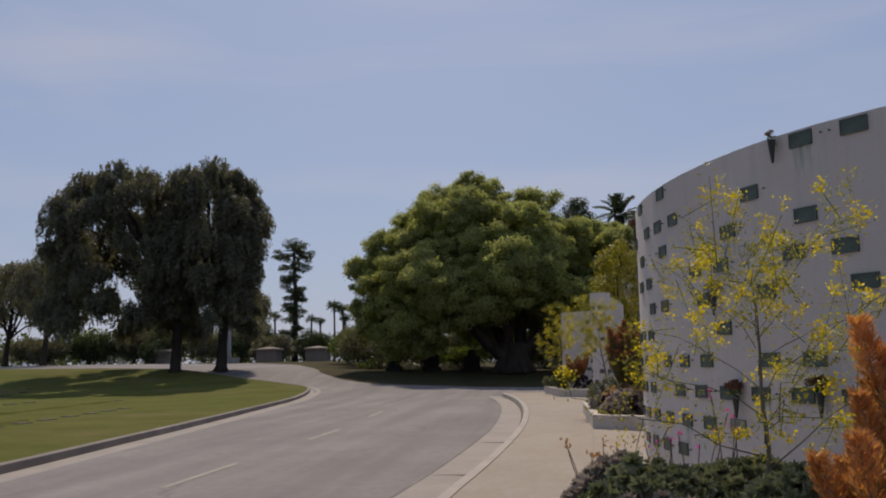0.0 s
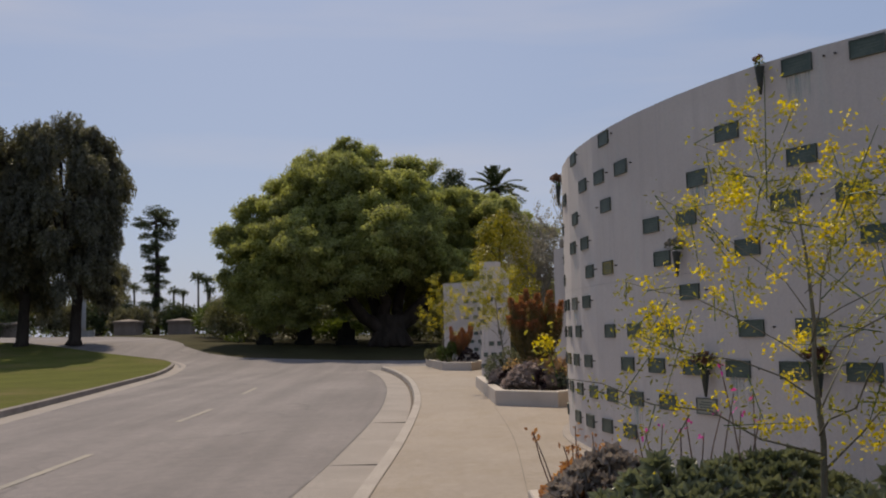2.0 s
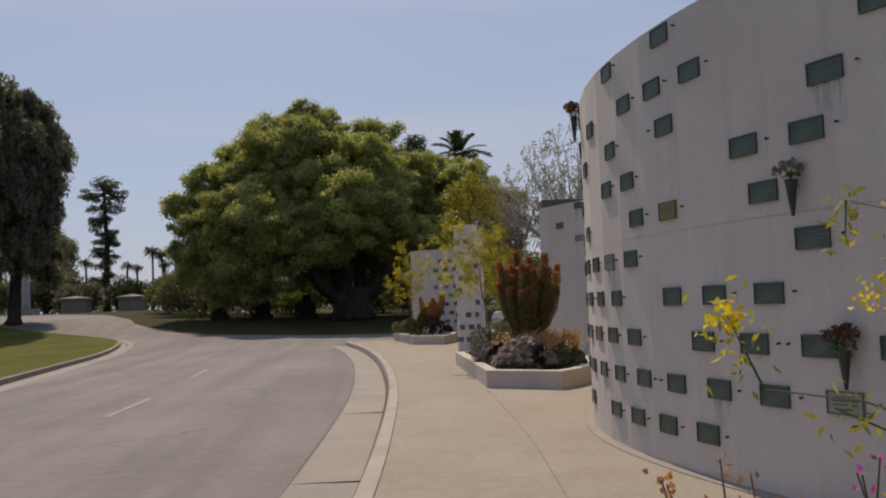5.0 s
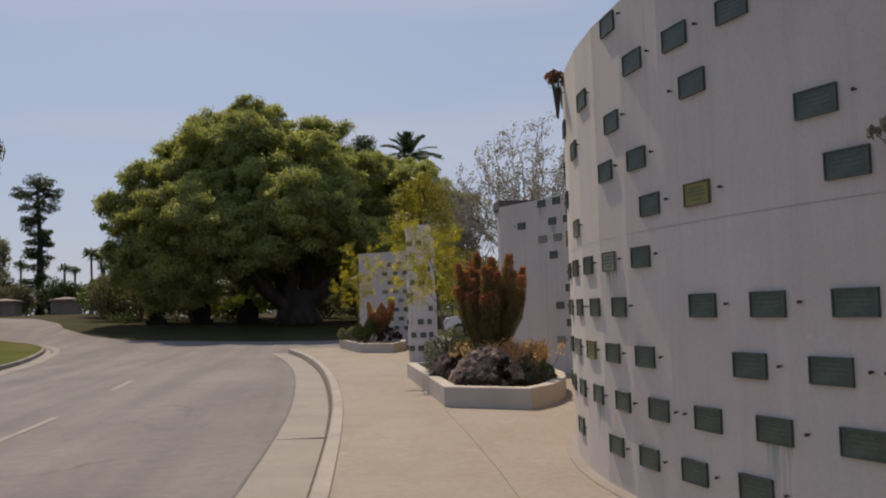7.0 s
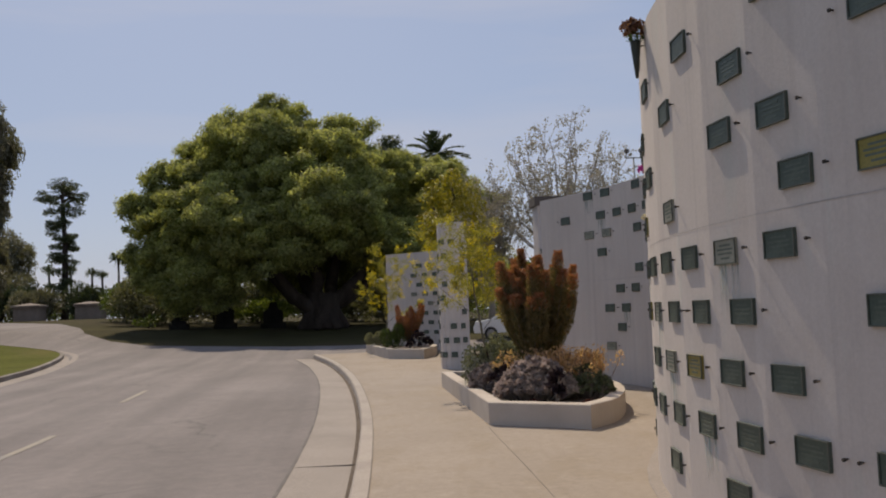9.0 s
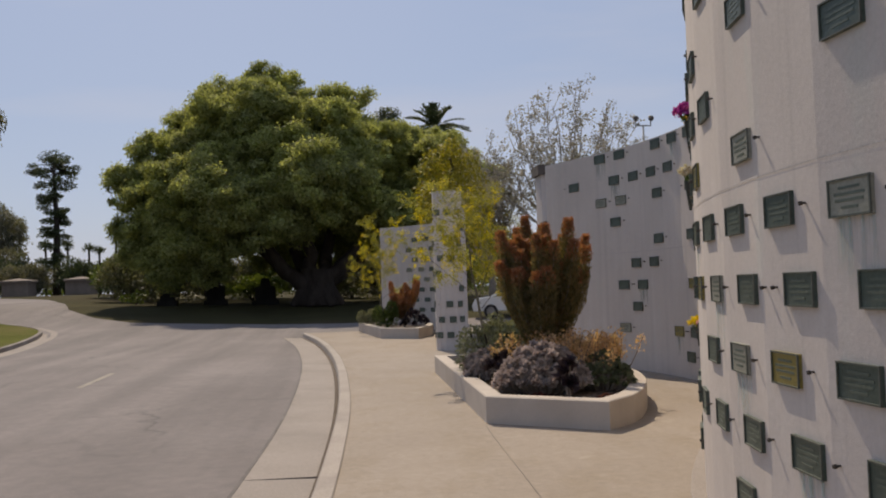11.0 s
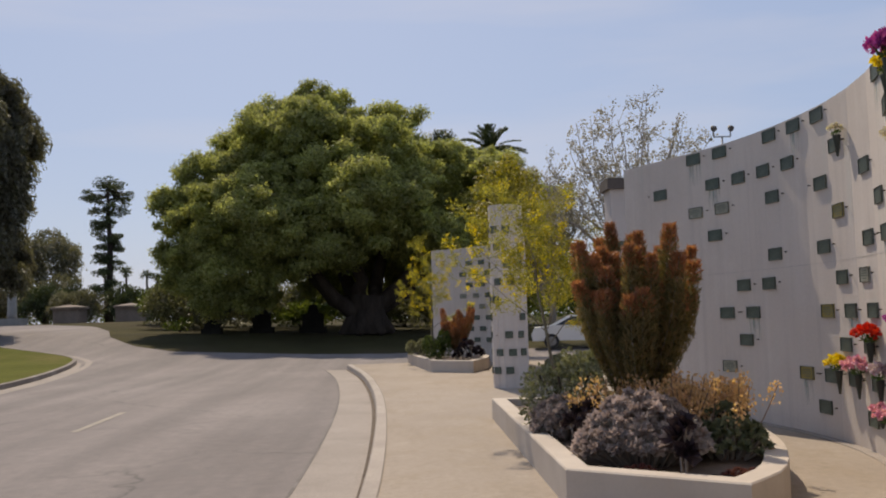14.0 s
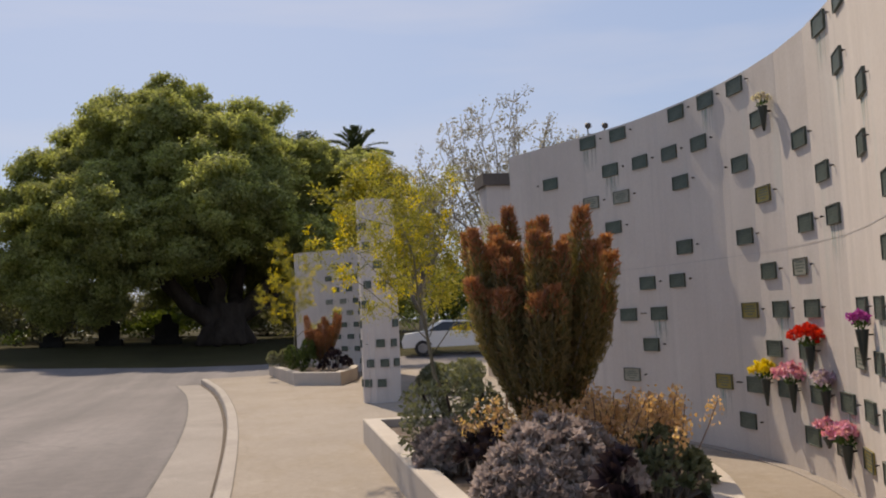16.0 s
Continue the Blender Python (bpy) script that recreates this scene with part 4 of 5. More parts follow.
def spike_plant(x, y, z, rad, high, n, material, label, leafmat=None, per=5):
    """Upright flower spikes over a tuft of leaves."""
    thing = empty("flowering_succulent", x, y, z)
    tagged(thing, label, "succulent", "planter plants")
    stalks, blooms = [], []
    for i in range(n):
        a, u = 2.39996 * i, math.sqrt((i + 0.5) / n)
        b = Vector((math.cos(a) * u * rad, math.sin(a) * u * rad, 0))
        t = b * 1.35 + Vector((rng.normal(0, 0.12), rng.normal(0, 0.12), high * rng.uniform(0.65, 1.1)))
        stalks.append(tube(bend(b, t, 0, 3, 0.01), [0.007, 0.006, 0.005, 0.004], 4))
        for q in np.linspace(0.72 if per > 2 else 0.93, 1.0, 9 if per > 2 else 3):
            p = np.array(b.lerp(t, q))
            blooms.append(p + rng.normal(0, 0.034 if per > 2 else 0.02, (per, 3)))
    stuff(put("stalk_tuft", mesh_of("stalks", *joined(stalks), M_DRYSTALK), thing))
    bl = np.vstack(blooms)
    stuff(put("blossom_spray", quads("blossoms", leaves_at(bl, np.tile((0, 0, 1.0), (len(bl), 1)), 0.042, 0.026, 0.8), material), thing))
    c, d = puff_points((0, 0, high * 0.18), (rad * 1.1, rad * 1.1, high * 0.3), int(420 * rad * rad * 4), 0.6)
    stuff(put("foliage", quads("leaves", leaves_at(c, d + np.array((0, 0, 0.6)), 0.09, 0.035, 0.3), leafmat or M_SUC_G), thing))
    return thing


def candle_bush(x, y, z, high, spread, n, label, seed=1, tip=0.2, dense=1.0, tipmat=None, plump=0.08, vase=0.52):
    """Upright branches clothed in narrow leaves, with coloured tips, rising from one narrow foot."""
    g = np.random.default_rng(seed)
    thing = empty("leucadendron_bush", x, y, z)
    tagged(thing, label, "shrub", "orange-tipped bushes")
    green, gd, orange, od = [], [], [], []
    for i in range(n):
        a, u = 2.39996 * i + g.uniform(-0.3, 0.3), math.sqrt((i + 0.6) / n)
        h = high * (1 - 0.12 * u * u) * (0.68 + 0.36 * g.random() ** 2.4)
        end = np.array((math.cos(a) * u * spread, math.sin(a) * u * spread, h))
        mid = np.array((end[0] * vase, end[1] * vase, h * 0.42))
        pts = [np.zeros(3), np.array((end[0] * vase * 0.36, end[1] * vase * 0.36, h * 0.2)), mid, np.array((end[0] * (0.6 + vase * 0.45), end[1] * (0.6 + vase * 0.45), h * 0.7)), end]
        put("branch", mesh_of("branch", *tube(pts, [0.022, 0.018, 0.013, 0.009, 0.005], 5), M_PALEBARK, True), thing)
        m = int(980 * h * dense)
        t = 0.24 + 0.76 * g.random(m) ** 0.75
        pp = np.stack([np.interp(t, (0, 0.22, 0.44, 0.72, 1), [p[k] for p in pts]) for k in range(3)], 1)
        ang = g.uniform(0, 2 * math.pi, m)
        rad = plump * g.uniform(0.8, 1.25) * np.interp(t, (0.16, 0.4, 0.7, 0.9, 1.0), (0.55, 0.9, 1.2, 1.05, 0.6))
        side = np.stack([np.cos(ang), np.sin(ang), np.zeros(m)], 1)
        p = pp + side * (rad * np.sqrt(g.random(m)))[:, None] + np.array((0, 0, 0.03))
        d = side * 0.7 + np.array((0, 0, 1.0))
        tipm = t > 1 - tip * g.uniform(0.1, 2.2, m)
        green.append(p[~tipm])
        gd.append(d[~tipm])
        orange.append(p[tipm])
        od.append(d[tipm])
    stuff(put("foliage", quads("leaves", leaves_at(np.vstack(green), np.vstack(gd), 0.085, 0.012, 0.5), M_OLIVE), thing))
    stuff(put("tip_foliage", quads("tips", leaves_at(np.vstack(orange), np.vstack(od), 0.085, 0.013, 0.5), tipmat or M_ORANGE), thing, "orange-red branch tips"))
    return thing


M_GREENBARK = speckled("olive_bark", (0.13, 0.115, 0.075), (0.21, 0.185, 0.125), 3, 30, 0.85, 0.3, 0.005)


def palo_verde(x, y, z, high, spread, label, seed=2, leaf=900, bloom=500, lean=(0, 0), first=0.3, r=0.03):
    """A slender tree with thin branches, fine leaves and yellow blossom."""
    g = np.random.default_rng(seed)
    thing = empty("palo_verde_tree", x, y, z)
    tagged(thing, label, "tree", "yellow-flowering trees")
    top = np.array((lean[0], lean[1], high * 0.97))
    put("trunk", mesh_of("trunk", *tube(bend((0, 0, -0.1), top, 0, 6, 0.025), np.linspace(r, 0.006, 7), 7), M_GREENBARK, True), thing)
    twigs = []
    for i in range(15):
        f = first + (0.92 - first) * i / 14
        a = 2.39996 * i + g.uniform(-0.5, 0.5)
        b = top * f
        reach = spread * (1.2 - 0.84 * f) * g.uniform(0.7, 1.15)
        e = b + np.array((math.cos(a) * reach, math.sin(a) * reach, high * g.uniform(0.18, 0.4)))
        put("branch", mesh_of("branch", *tube(bend(b, e, 0.08, 5, 0.03), np.linspace(r * 0.36 * (1.1 - f), 0.0025, 6), 5), M_GREENBARK, True), thing)
        for k in range(6):
            q = 0.35 + 0.65 * k / 5
            p0 = b + (e - b) * q
            p1 = p0 + g.normal(0, 0.2, 3) * spread * 0.7 + np.array((0, 0, 0.05))
            twigs.append((p0, p1))
    stuff(put("twig_spray", mesh_of("twigs", *joined([tube([p0, p1], [0.004, 0.002], 4) for p0, p1 in twigs]), M_STEM), thing))
    idx = g.integers(0, len(twigs), leaf)
    u = g.random((leaf, 1))
    p = np.array([twigs[i][0] for i in idx]) * (1 - u) + np.array([twigs[i][1] for i in idx]) * u + g.normal(0, 0.05, (leaf, 3))
    stuff(put("foliage", quads("leaves", leaves_at(p, g.normal(0, 1, (leaf, 3)), 0.042, 0.015, 0.3), M_YGREEN), thing))
    heads = [twigs[i][1] for i in g.choice(len(twigs), min(len(twigs), max(6, bloom // 16)), replace=False)]
    q = np.vstack([h + g.normal(0, 0.05, (1, 3)) * k + g.normal(0, 0.03, (24, 3)) for h in heads for k in (0, 1.2, 2.2)])
    stuff(put("blossom_spray", quads("blossoms", leaves_at(q, g.normal(0, 1, (len(q), 3)), 0.027, 0.023, 0.3), M_YELLOW), thing, "bright yellow blossom"))
    return thing


# first planter
palo_verde(2.65, 6.4, 0.22, 2.12, 1.55, "slender yellow-flowering tree in the first planter", 4, 4600, 850, (-0.05, 0.1), 0.22, 0.024)
M_FIRE = leafy("fire_twig", (0.46, 0.18, 0.08), (0.64, 0.32, 0.16), 0.4)
candle_bush(3.5, 5.15, 0.22, 1.75, 0.62, 26, "feathery orange bush beside the slender tree", 3, 0.7, 1.0, M_FIRE)
candle_bush(2.95, 4.5, 0.22, 0.95, 0.5, 20, "low feathery orange bush", 13, 0.8, 1.0, M_FIRE)
for px, py, pr, ph, pm, pl in ((1.75, 6.2, 0.6, 0.50, M_SUC_G, "mound of green succulent rosettes"), (1.55, 7.2, 0.42, 0.42, M_SUC_SHADE, "mound of mauve succulent rosettes, coloured darker for shade"),
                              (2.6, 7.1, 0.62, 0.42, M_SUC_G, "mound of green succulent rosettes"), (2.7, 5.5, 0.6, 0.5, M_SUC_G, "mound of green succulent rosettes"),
                              (1.65, 5.0, 0.45, 0.42, M_SUC_SHADE, "mound of mauve succulent rosettes, coloured darker for shade"), (2.0, 4.0, 0.6, 0.42, M_SUC_G, "mound of green succulent rosettes"),
                              (3.4, 6.4, 0.5, 0.4, M_SUC_SHADE, "mound of mauve succulent rosettes, coloured darker for shade")):
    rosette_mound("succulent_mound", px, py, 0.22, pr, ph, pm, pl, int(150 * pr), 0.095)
rosette_mound("succulent_mound", 1.55, 7.75, 0.22, 0.32, 0.3, M_RUST, "low rust-orange succulent rosettes", 46, 0.1)
spike_plant(1.5, 7.7, 0.22, 0.26, 0.55, 12, M_RUST, "rusty pink succulent with drying flower stalks", M_RUST, 2)
spike_plant(2.2, 7.6, 0.22, 0.4, 0.72, 9, M_MAGENTA, "thin leaning stalks with small magenta flowers", M_SUC_G, 1)
spike_plant(2.5, 7.4, 0.22, 0.25, 0.95, 3, M_MAGENTA, "thin stalks with a few magenta flowers", M_SUC_G, 1)
# second planter
candle_bush(3.05, 22.2, 0.22, 2.4, 0.66, 44, "tall olive bush with orange-red tips", 5, 0.07, 1.3, None, 0.10, 0.46)
palo_verde(2.75, 24.6, 0.22, 2.5, 1.35, "young yellow-green tree with yellow blossom", 9, 12000, 420, (-0.5, 0.1), 0.4, 0.032)
rosette_mound("succulent_mound", 2.76, 20.95, 0.22, 0.6, 0.56, M_SUC_P, "dense mound of mauve-grey succulent rosettes", 230, 0.082)
rosette_mound("succulent_mound", 2.3, 22.6, 0.22, 0.32, 0.4, M_SUC_P, "mound of mauve-grey succulent rosettes", 50, 0.09)
rosette_mound("aeonium", 2.38, 21.6, 0.22, 0.22, 0.46, M_SUC_D, "dark purple aeonium rosettes", 8, 0.11)
rosette_mound("aeonium", 2.86, 20.08, 0.22, 0.05, 0.6, M_SUC_D, "nearly black aeonium rosette on a pale stem", 3, 0.15)
rosette_mound("succulent_mound", 3.5, 21.0, 0.22, 0.4, 0.42, M_SUC_G, "mound of dark green succulent rosettes", 66, 0.08)
spike_plant(3.38, 21.4, 0.22, 0.46, 0.66, 84, M_PEACH, "succulent with many peach-coloured flower spikes", M_SUC_G)
spike_plant(2.95, 21.65, 0.22, 0.5, 0.64, 44, M_PEACH, "succulent with peach-coloured flower spikes", M_SUC_G)
M_REDCOVER = leafy("red_ground_cover", (0.15, 0.05, 0.05), (0.24, 0.10, 0.09), 0.2)
for px, py in ((2.55, 20.3), (3.3, 20.0)):
    rosette_mound("ground_cover", px, py, 0.21, 0.16, 0.07, M_REDCOVER, "low dark red succulent ground cover", 24, 0.035)
# farther planter
candle_bush(2.15, 40.1, 0.25, 1.65, 0.55, 14, "small bush with orange-red tips", 6, 0.4)
palo_verde(1.45, 42.2, 0.25, 3.1, 1.2, "young yellow-flowering tree in the farther planter", 12, 11000, 900, (0, 0), 0.3, 0.035)
rosette_mound("aeonium", 2.45, 39.2, 0.25, 0.42, 0.6, M_SUC_D, "dark purple aeonium rosettes", 18, 0.13)


def shrub(name, x, y, rad, high, material, label, density=420, leaf=0.09, z0=None, group=""):
    thing = empty(name, x, y, float(gz(x, y)) - 0.15 if z0 is None else z0)
    tagged(thing, label, "shrub", group)
    stems = [tube(bend((0, 0, 0), (math.cos(a) * rad * 0.6, math.sin(a) * rad * 0.6, high * 0.7), 0, 3), [0.012 * rad + 0.006] * 4, 5) for a in np.arange(0, 6.2, 1.05)]
    stuff(put("stem_tuft", mesh_of("stems", *joined(stems), M_BARK), thing))
    cs, ds = [], []
    for i in range(max(6, int(7 * rad))):
        a, u = 2.39996 * i, math.sqrt(rng.random())
        r = rad * rng.uniform(0.3, 0.5)
        c = (math.cos(a) * u * rad * 0.7, math.sin(a) * u * rad * 0.7, high * (0.25 + 0.5 * rng.random() * (1.1 - u * 0.5)))
        p, d = puff_points(c, (r, r, high * 0.3), int(density * r * r * 3))
        cs.append(p)
        ds.append(d)
    cs, ds = np.vstack(cs), np.vstack(ds)
    stuff(put("foliage", quads("leaves", leaves_at(cs, ds + np.array((0, 0, 0.2)), leaf, leaf * 0.5, 0.5), material), thing))
    return thing


shrub("grey_shrub", 2.45, 22.9, 0.55, 0.95, M_GREYLEAF, "loose grey-green shrub in the planter", 2600, 0.06, 0.22)
shrub("green_shrub", 1.55, 39.8, 0.5, 1.1, M_HEDGE, "dense dark green shrub in the farther planter", 5000, 0.07, 0.25)
shrub("grey_shrub", 0.95, 42.9, 0.45, 0.8, M_GREYLEAF, "grey twiggy shrub in the farther planter", 4000, 0.07, 0.25)
shrub("grey_shrub", 4.4, 33.3, 0.7, 1.0, M_GREYLEAF, "loose grey-green shrub by the wall", 4000, 0.07)


# ---- beyond the walls ----
# coping band: its shade is put into a dark brown colour
M_BAND = speckled("shaded_coping", (0.085, 0.07, 0.06), (0.13, 0.108, 0.094), 1, 20, 0.9, 0.3, 0.01)
back = put("wall_3", mesh_of("wall_3", *joined([box(6.3, 16, 37, 37.8, -0.05, 4.9), box(6.2, 16.1, 36.9, 37.9, 4.9, 5.2)]), [M_STUCCO, M_BAND]))
back.data.polygons.foreach_set("material_index", [0] * 6 + [1] * 6)
tagged(back, "taller stucco wall behind, its coping coloured dark for shade", "wall", kind="structure")
for px, pz in ((6.5, 3.4), (6.5, 2.6), (7.2, 3.0), (7.9, 3.8)):
    put("plaque", PLAQUES["g"], back, m=pose(px, 37, pz))

M_STEEL = speckled("lamp_steel", (0.22, 0.22, 0.22), (0.32, 0.32, 0.32), 3, 30, 0.5, 0.1, 0.002, None, 0.7)
M_GLASS = speckled("lamp_lens", (0.05, 0.05, 0.055), (0.08, 0.08, 0.085), 3, 30, 0.15, 0.05, 0.001)


def flood_lamp(x, y, top):
    thing = empty("flood_lamp", x, y, 0)
    tagged(thing, "tall steel pole with two round flood lamps", "lamp")
    put("pole", mesh_of("pole", *tube([(0, 0, -0.1), (0, 0, 3), (0, 0, top - 0.25)], [0.05, 0.045, 0.03], 8), M_STEEL, True), thing)
    put("crossbar", mesh_of("crossbar", *box(-0.3, 0.3, -0.02, 0.02, top - 0.3, top - 0.26), M_STEEL), thing)
    for sx in (-1, 1):
        head = put("lamp_head", mesh_of("lamp_head", *tube([(sx * 0.29, 0.12, top + 0.1), (sx * 0.29, 0.0, top), (sx * 0.29, -0.1, top - 0.02)], [0.03, 0.085, 0.10], 12), M_STUD, True), thing)
        put("lens", mesh_of("lens", *tube([(sx * 0.29, -0.1, top - 0.02), (sx * 0.29, -0.115, top - 0.023)], [0.085, 0.085], 12), M_GLASS), head)
        put("arm", mesh_of("arm", *tube([(sx * 0.29, 0, top - 0.26), (sx * 0.29, 0, top - 0.05)], [0.025, 0.025], 6), M_STEEL), thing)


flood_lamp(11.4, 42.3, 7.6)

M_CARPAINT = plain("car_paint", (0.72, 0.72, 0.70), 0.25)
M_TYRE = speckled("tyre_rubber", (0.02, 0.02, 0.02), (0.035, 0.035, 0.035), 5, 40, 0.85)
M_CARGLASS = plain("car_glass", (0.03, 0.035, 0.04), 0.05)


def car(x, y, turn):
    thing = empty("car", x, y, float(gz(x, y)) - 0.14, turn)
    tagged(thing, "white parked saloon car on the asphalt", "car")
    prof = [(-2.2, 0.35), (-2.25, 0.6), (-2.1, 0.85), (-1.35, 0.98), (-0.75, 1.38), (0.55, 1.42), (1.35, 1.0), (2.05, 0.92), (2.2, 0.6), (2.15, 0.35)]
    n = len(prof)
    ring = []
    for yy, k in ((-0.86, 0.0), (-0.8, 1.0), (0.8, 1.0), (0.86, 0.0)):
        ring.append([(px * (0.98 + 0.02 * k), yy * (0.84 if pz > 1.1 else 1.0), pz * (0.985 + 0.015 * k)) for px, pz in prof])
    v = [p for r in ring for p in r]
    f = [(r * n + i, r * n + (i + 1) % n, (r + 1) * n + (i + 1) % n, (r + 1) * n + i) for r in range(3) for i in range(n)]
    f += [tuple(range(n))[::-1], tuple(3 * n + i for i in range(n))]
    put("body", mesh_of("body", v, f, M_CARPAINT), thing)
    for sy in (-1, 1):
        g = [(-1.2, sy * 0.862, 0.98), (-0.7, sy * 0.742, 1.32), (0.5, sy * 0.742, 1.35), (1.15, sy * 0.862, 1.0)]
        put("side_window", mesh_of("side_window", g, [(0, 1, 2, 3)], M_CARGLASS), thing)
        for wx in (-1.35, 1.35):
            wheel = put("wheel", mesh_of("wheel", *tube([(wx, sy * 0.7, 0.32), (wx, sy * 0.9, 0.32)], [0.32, 0.32], 20), M_TYRE), thing)
            put("rim", mesh_of("rim", *tube([(wx, sy * 0.9, 0.32), (wx, sy * 0.91, 0.32)], [0.2, 0.19], 14), M_STEEL), wheel)


car(8.2, 51.5, 172)


def gate_pillar(x, y, w, h):
    thing = empty("gate_pillar", x, y, float(gz(x, y)) - 0.2)
    tagged(thing, "squat stone gate pillar with a capstone", "pillar", "stone pillars")
    put("shaft", mesh_of("shaft", *box(-w / 2, w / 2, -w / 2, w / 2, 0, h), M_STONE), thing)
    v, f = box(-w / 2 - 0.15, w / 2 + 0.15, -w / 2 - 0.15, w / 2 + 0.15, h, h + 0.18)
    v = v + [(0, 0, h + 0.42)]
    f = [q for i, q in enumerate(f) if i != 1] + [(4, 5, 8), (5, 7, 8), (7, 6, 8), (6, 4, 8)]
    put("capstone", mesh_of("capstone", v, f, M_STONE), thing)


gate_pillar(-29.2, 94, 2.2, 1.25)
gate_pillar(-23.8, 94, 2.2, 1.25)
gate_pillar(-41.5, 96, 2.0, 1.3)

M_WEATHERED = speckled("weathered_granite", (0.045, 0.042, 0.04), (0.08, 0.076, 0.07), 1.5, 30, 0.8, 0.3, 0.01)


def gravestone(x, y, w, h):
    thing = empty("gravestone", x, y, float(gz(x, y)) - 0.2)
    tagged(thing, "dark upright gravestone under the big tree", "gravestone", "upright gravestones")
    put("plinth", mesh_of("plinth", *box(-w / 2 - 0.15, w / 2 + 0.15, -0.35, 0.35, 0, 0.3), M_DARKSTONE), thing)
    v, f = [], []
    outline = [(-w / 2, 0.3), (-w / 2, h * 0.65), (-w / 4, h * 0.72), (-w / 6, h), (w / 6, h), (w / 4, h * 0.72), (w / 2, h * 0.65), (w / 2, 0.3)]
    n = len(outline)
    v = [(a, -0.2, b) for a, b in outline] + [(a, 0.2, b) for a, b in outline]
    f = [(i, (i + 1) % n, (i + 1) % n + n, i + n) for i in range(n)] + [tuple(range(n))[::-1], tuple(range(n, 2 * n))]
    put("headstone", mesh_of("headstone", v, f, M_DARKSTONE), thing)


gravestone(-7.6, 64.5, 1.0, 1.7)
gravestone(-4.7, 64.5, 1.2, 1.6)
gravestone(-10.2, 63.5, 0.8, 0.9)

M_MARBLE = speckled("pale_marble", (0.24, 0.235, 0.225), (0.32, 0.315, 0.30), 1.5, 30, 0.6, 0.2, 0.005)
col = empty("stone_column", -31.6, 87.8, float(gz(-31.6, 87.8)) - 0.2)
tagged(col, "tall pale stone column behind the pepper trees", "column")
put("base_block", mesh_of("base_block", *box(-0.9, 0.9, -0.9, 0.9, 0, 0.6), M_MARBLE), col)
put("shaft", mesh_of("shaft", *tube([(0, 0, 0.6), (0, 0, 1.0), (0, 0, 6.5)], [0.42, 0.36, 0.30], 14), M_MARBLE, True), col)
put("capital", mesh_of("capital", *box(-0.45, 0.45, -0.45, 0.45, 6.5, 6.9), M_MARBLE), col)


# flat grave markers in rows on the lawn
mv, mf = joined([box(-0.3, 0.3, -0.15, 0.15, -0.05, 0.012), box(-0.27, 0.27, -0.12, 0.12, 0.012, 0.02)])
for off, a, b in ((5.6, 13.0, 26.0), (8.4, 24.0, 40.0), (12.0, 15.0, 33.0), (16.5, 22.0, 44.0), (22.0, 28.0, 46.0)):
    ys = np.arange(a, b, 0.5)
    xs = np.interp(ys, KERB_L[:, 1], KERB_L[:, 0]) - off + 0.08 * np.sin(ys * 1.7)
    strip_solid("sod_edge", [(-0.32, -0.02), (-0.22, 0.05), (0.05, 0.075), (0.16, 0.045), (0.22, -0.02)], np.stack([xs, ys], 1), M_LAWN, "low raised sod edge along a row of graves", "sod edge")
MARKER = mesh_of("grave_marker", mv, mf, M_WEATHERED)
for off, start, step in ((5.0, 10.5, 1.7), (8.5, 11, 2.3), (12.5, 14, 2.0), (17, 18, 2.6)):
    for i in range(14):
        y = start + i * step
        x = float(np.interp(y, KERB_L[:, 1], KERB_L[:, 0])) - off
        ob = put("grave_marker", MARKER, m=pose(x, y, float(gz(x, y)) + 0.0, 0, 0, 80))
        tagged(ob, "flat dark stone grave marker set in the lawn", "grave marker", "flat grave markers")


# ---- far trees and bushes ----
def slim_conifer(x, y, high, label, seed=3):
    g = np.random.default_rng(seed)
    thing = empty("bunya_pine", x, y, float(gz(x, y)) - 0.2)
    tagged(thing, label, "tree")
    put("trunk", mesh_of("trunk", *tube([(0, 0, 0), (0.1, 0, high * 0.5), (-0.2, 0, high * 0.97)], [0.45, 0.3, 0.1], 8), M_BARK, True), thing)
    cs, ds = [], []
    for i in range(100):
        f = g.uniform(0.1, 0.98)
        a = g.uniform(0, 6.28)
        reach = float(np.interp(f, (0.1, 0.3, 0.6, 0.8, 0.92, 1.0), (2.1, 1.3, 1.2, 1.8, 2.5, 1.6))) * g.uniform(0.4, 1.1)
        e = np.array((math.cos(a) * reach, math.sin(a) * reach, high * f - 0.3))
        put("branch", mesh_of("branch", *tube(bend((0, 0, high * f), e, 0.1, 3), [0.06, 0.05, 0.04, 0.03], 4), M_BARK), thing)
        p, d = puff_points(e, (0.7, 0.7, 0.36), 105, 0.8)
        cs.append(p)
        ds.append(d)
    p, d = puff_points((-0.2, 0, high * 0.95), (1.5, 1.5, 1.0), 500, 0.8)
    cs, ds = np.vstack(cs + [p]), np.vstack(ds + [d])
    stuff(put("foliage", quads("foliage", leaves_at(cs, ds, 0.3, 0.12, 0.6), M_PINE), thing))


slim_conifer(-31.0, 110, 15.6, "tall dark conifer with a flat tufted top")
con = dome_puffs(np.array((0, 0, 15.2)), (1.3, 1.3, 2.6), 12, 0.9, -0.6, 21)
leafy_tree("dark_conifer", (4.2, 96), "dark conifer rising behind the big tree", (14, 0.4, 0, 0), [], con, M_PINE, 0.3, 300)


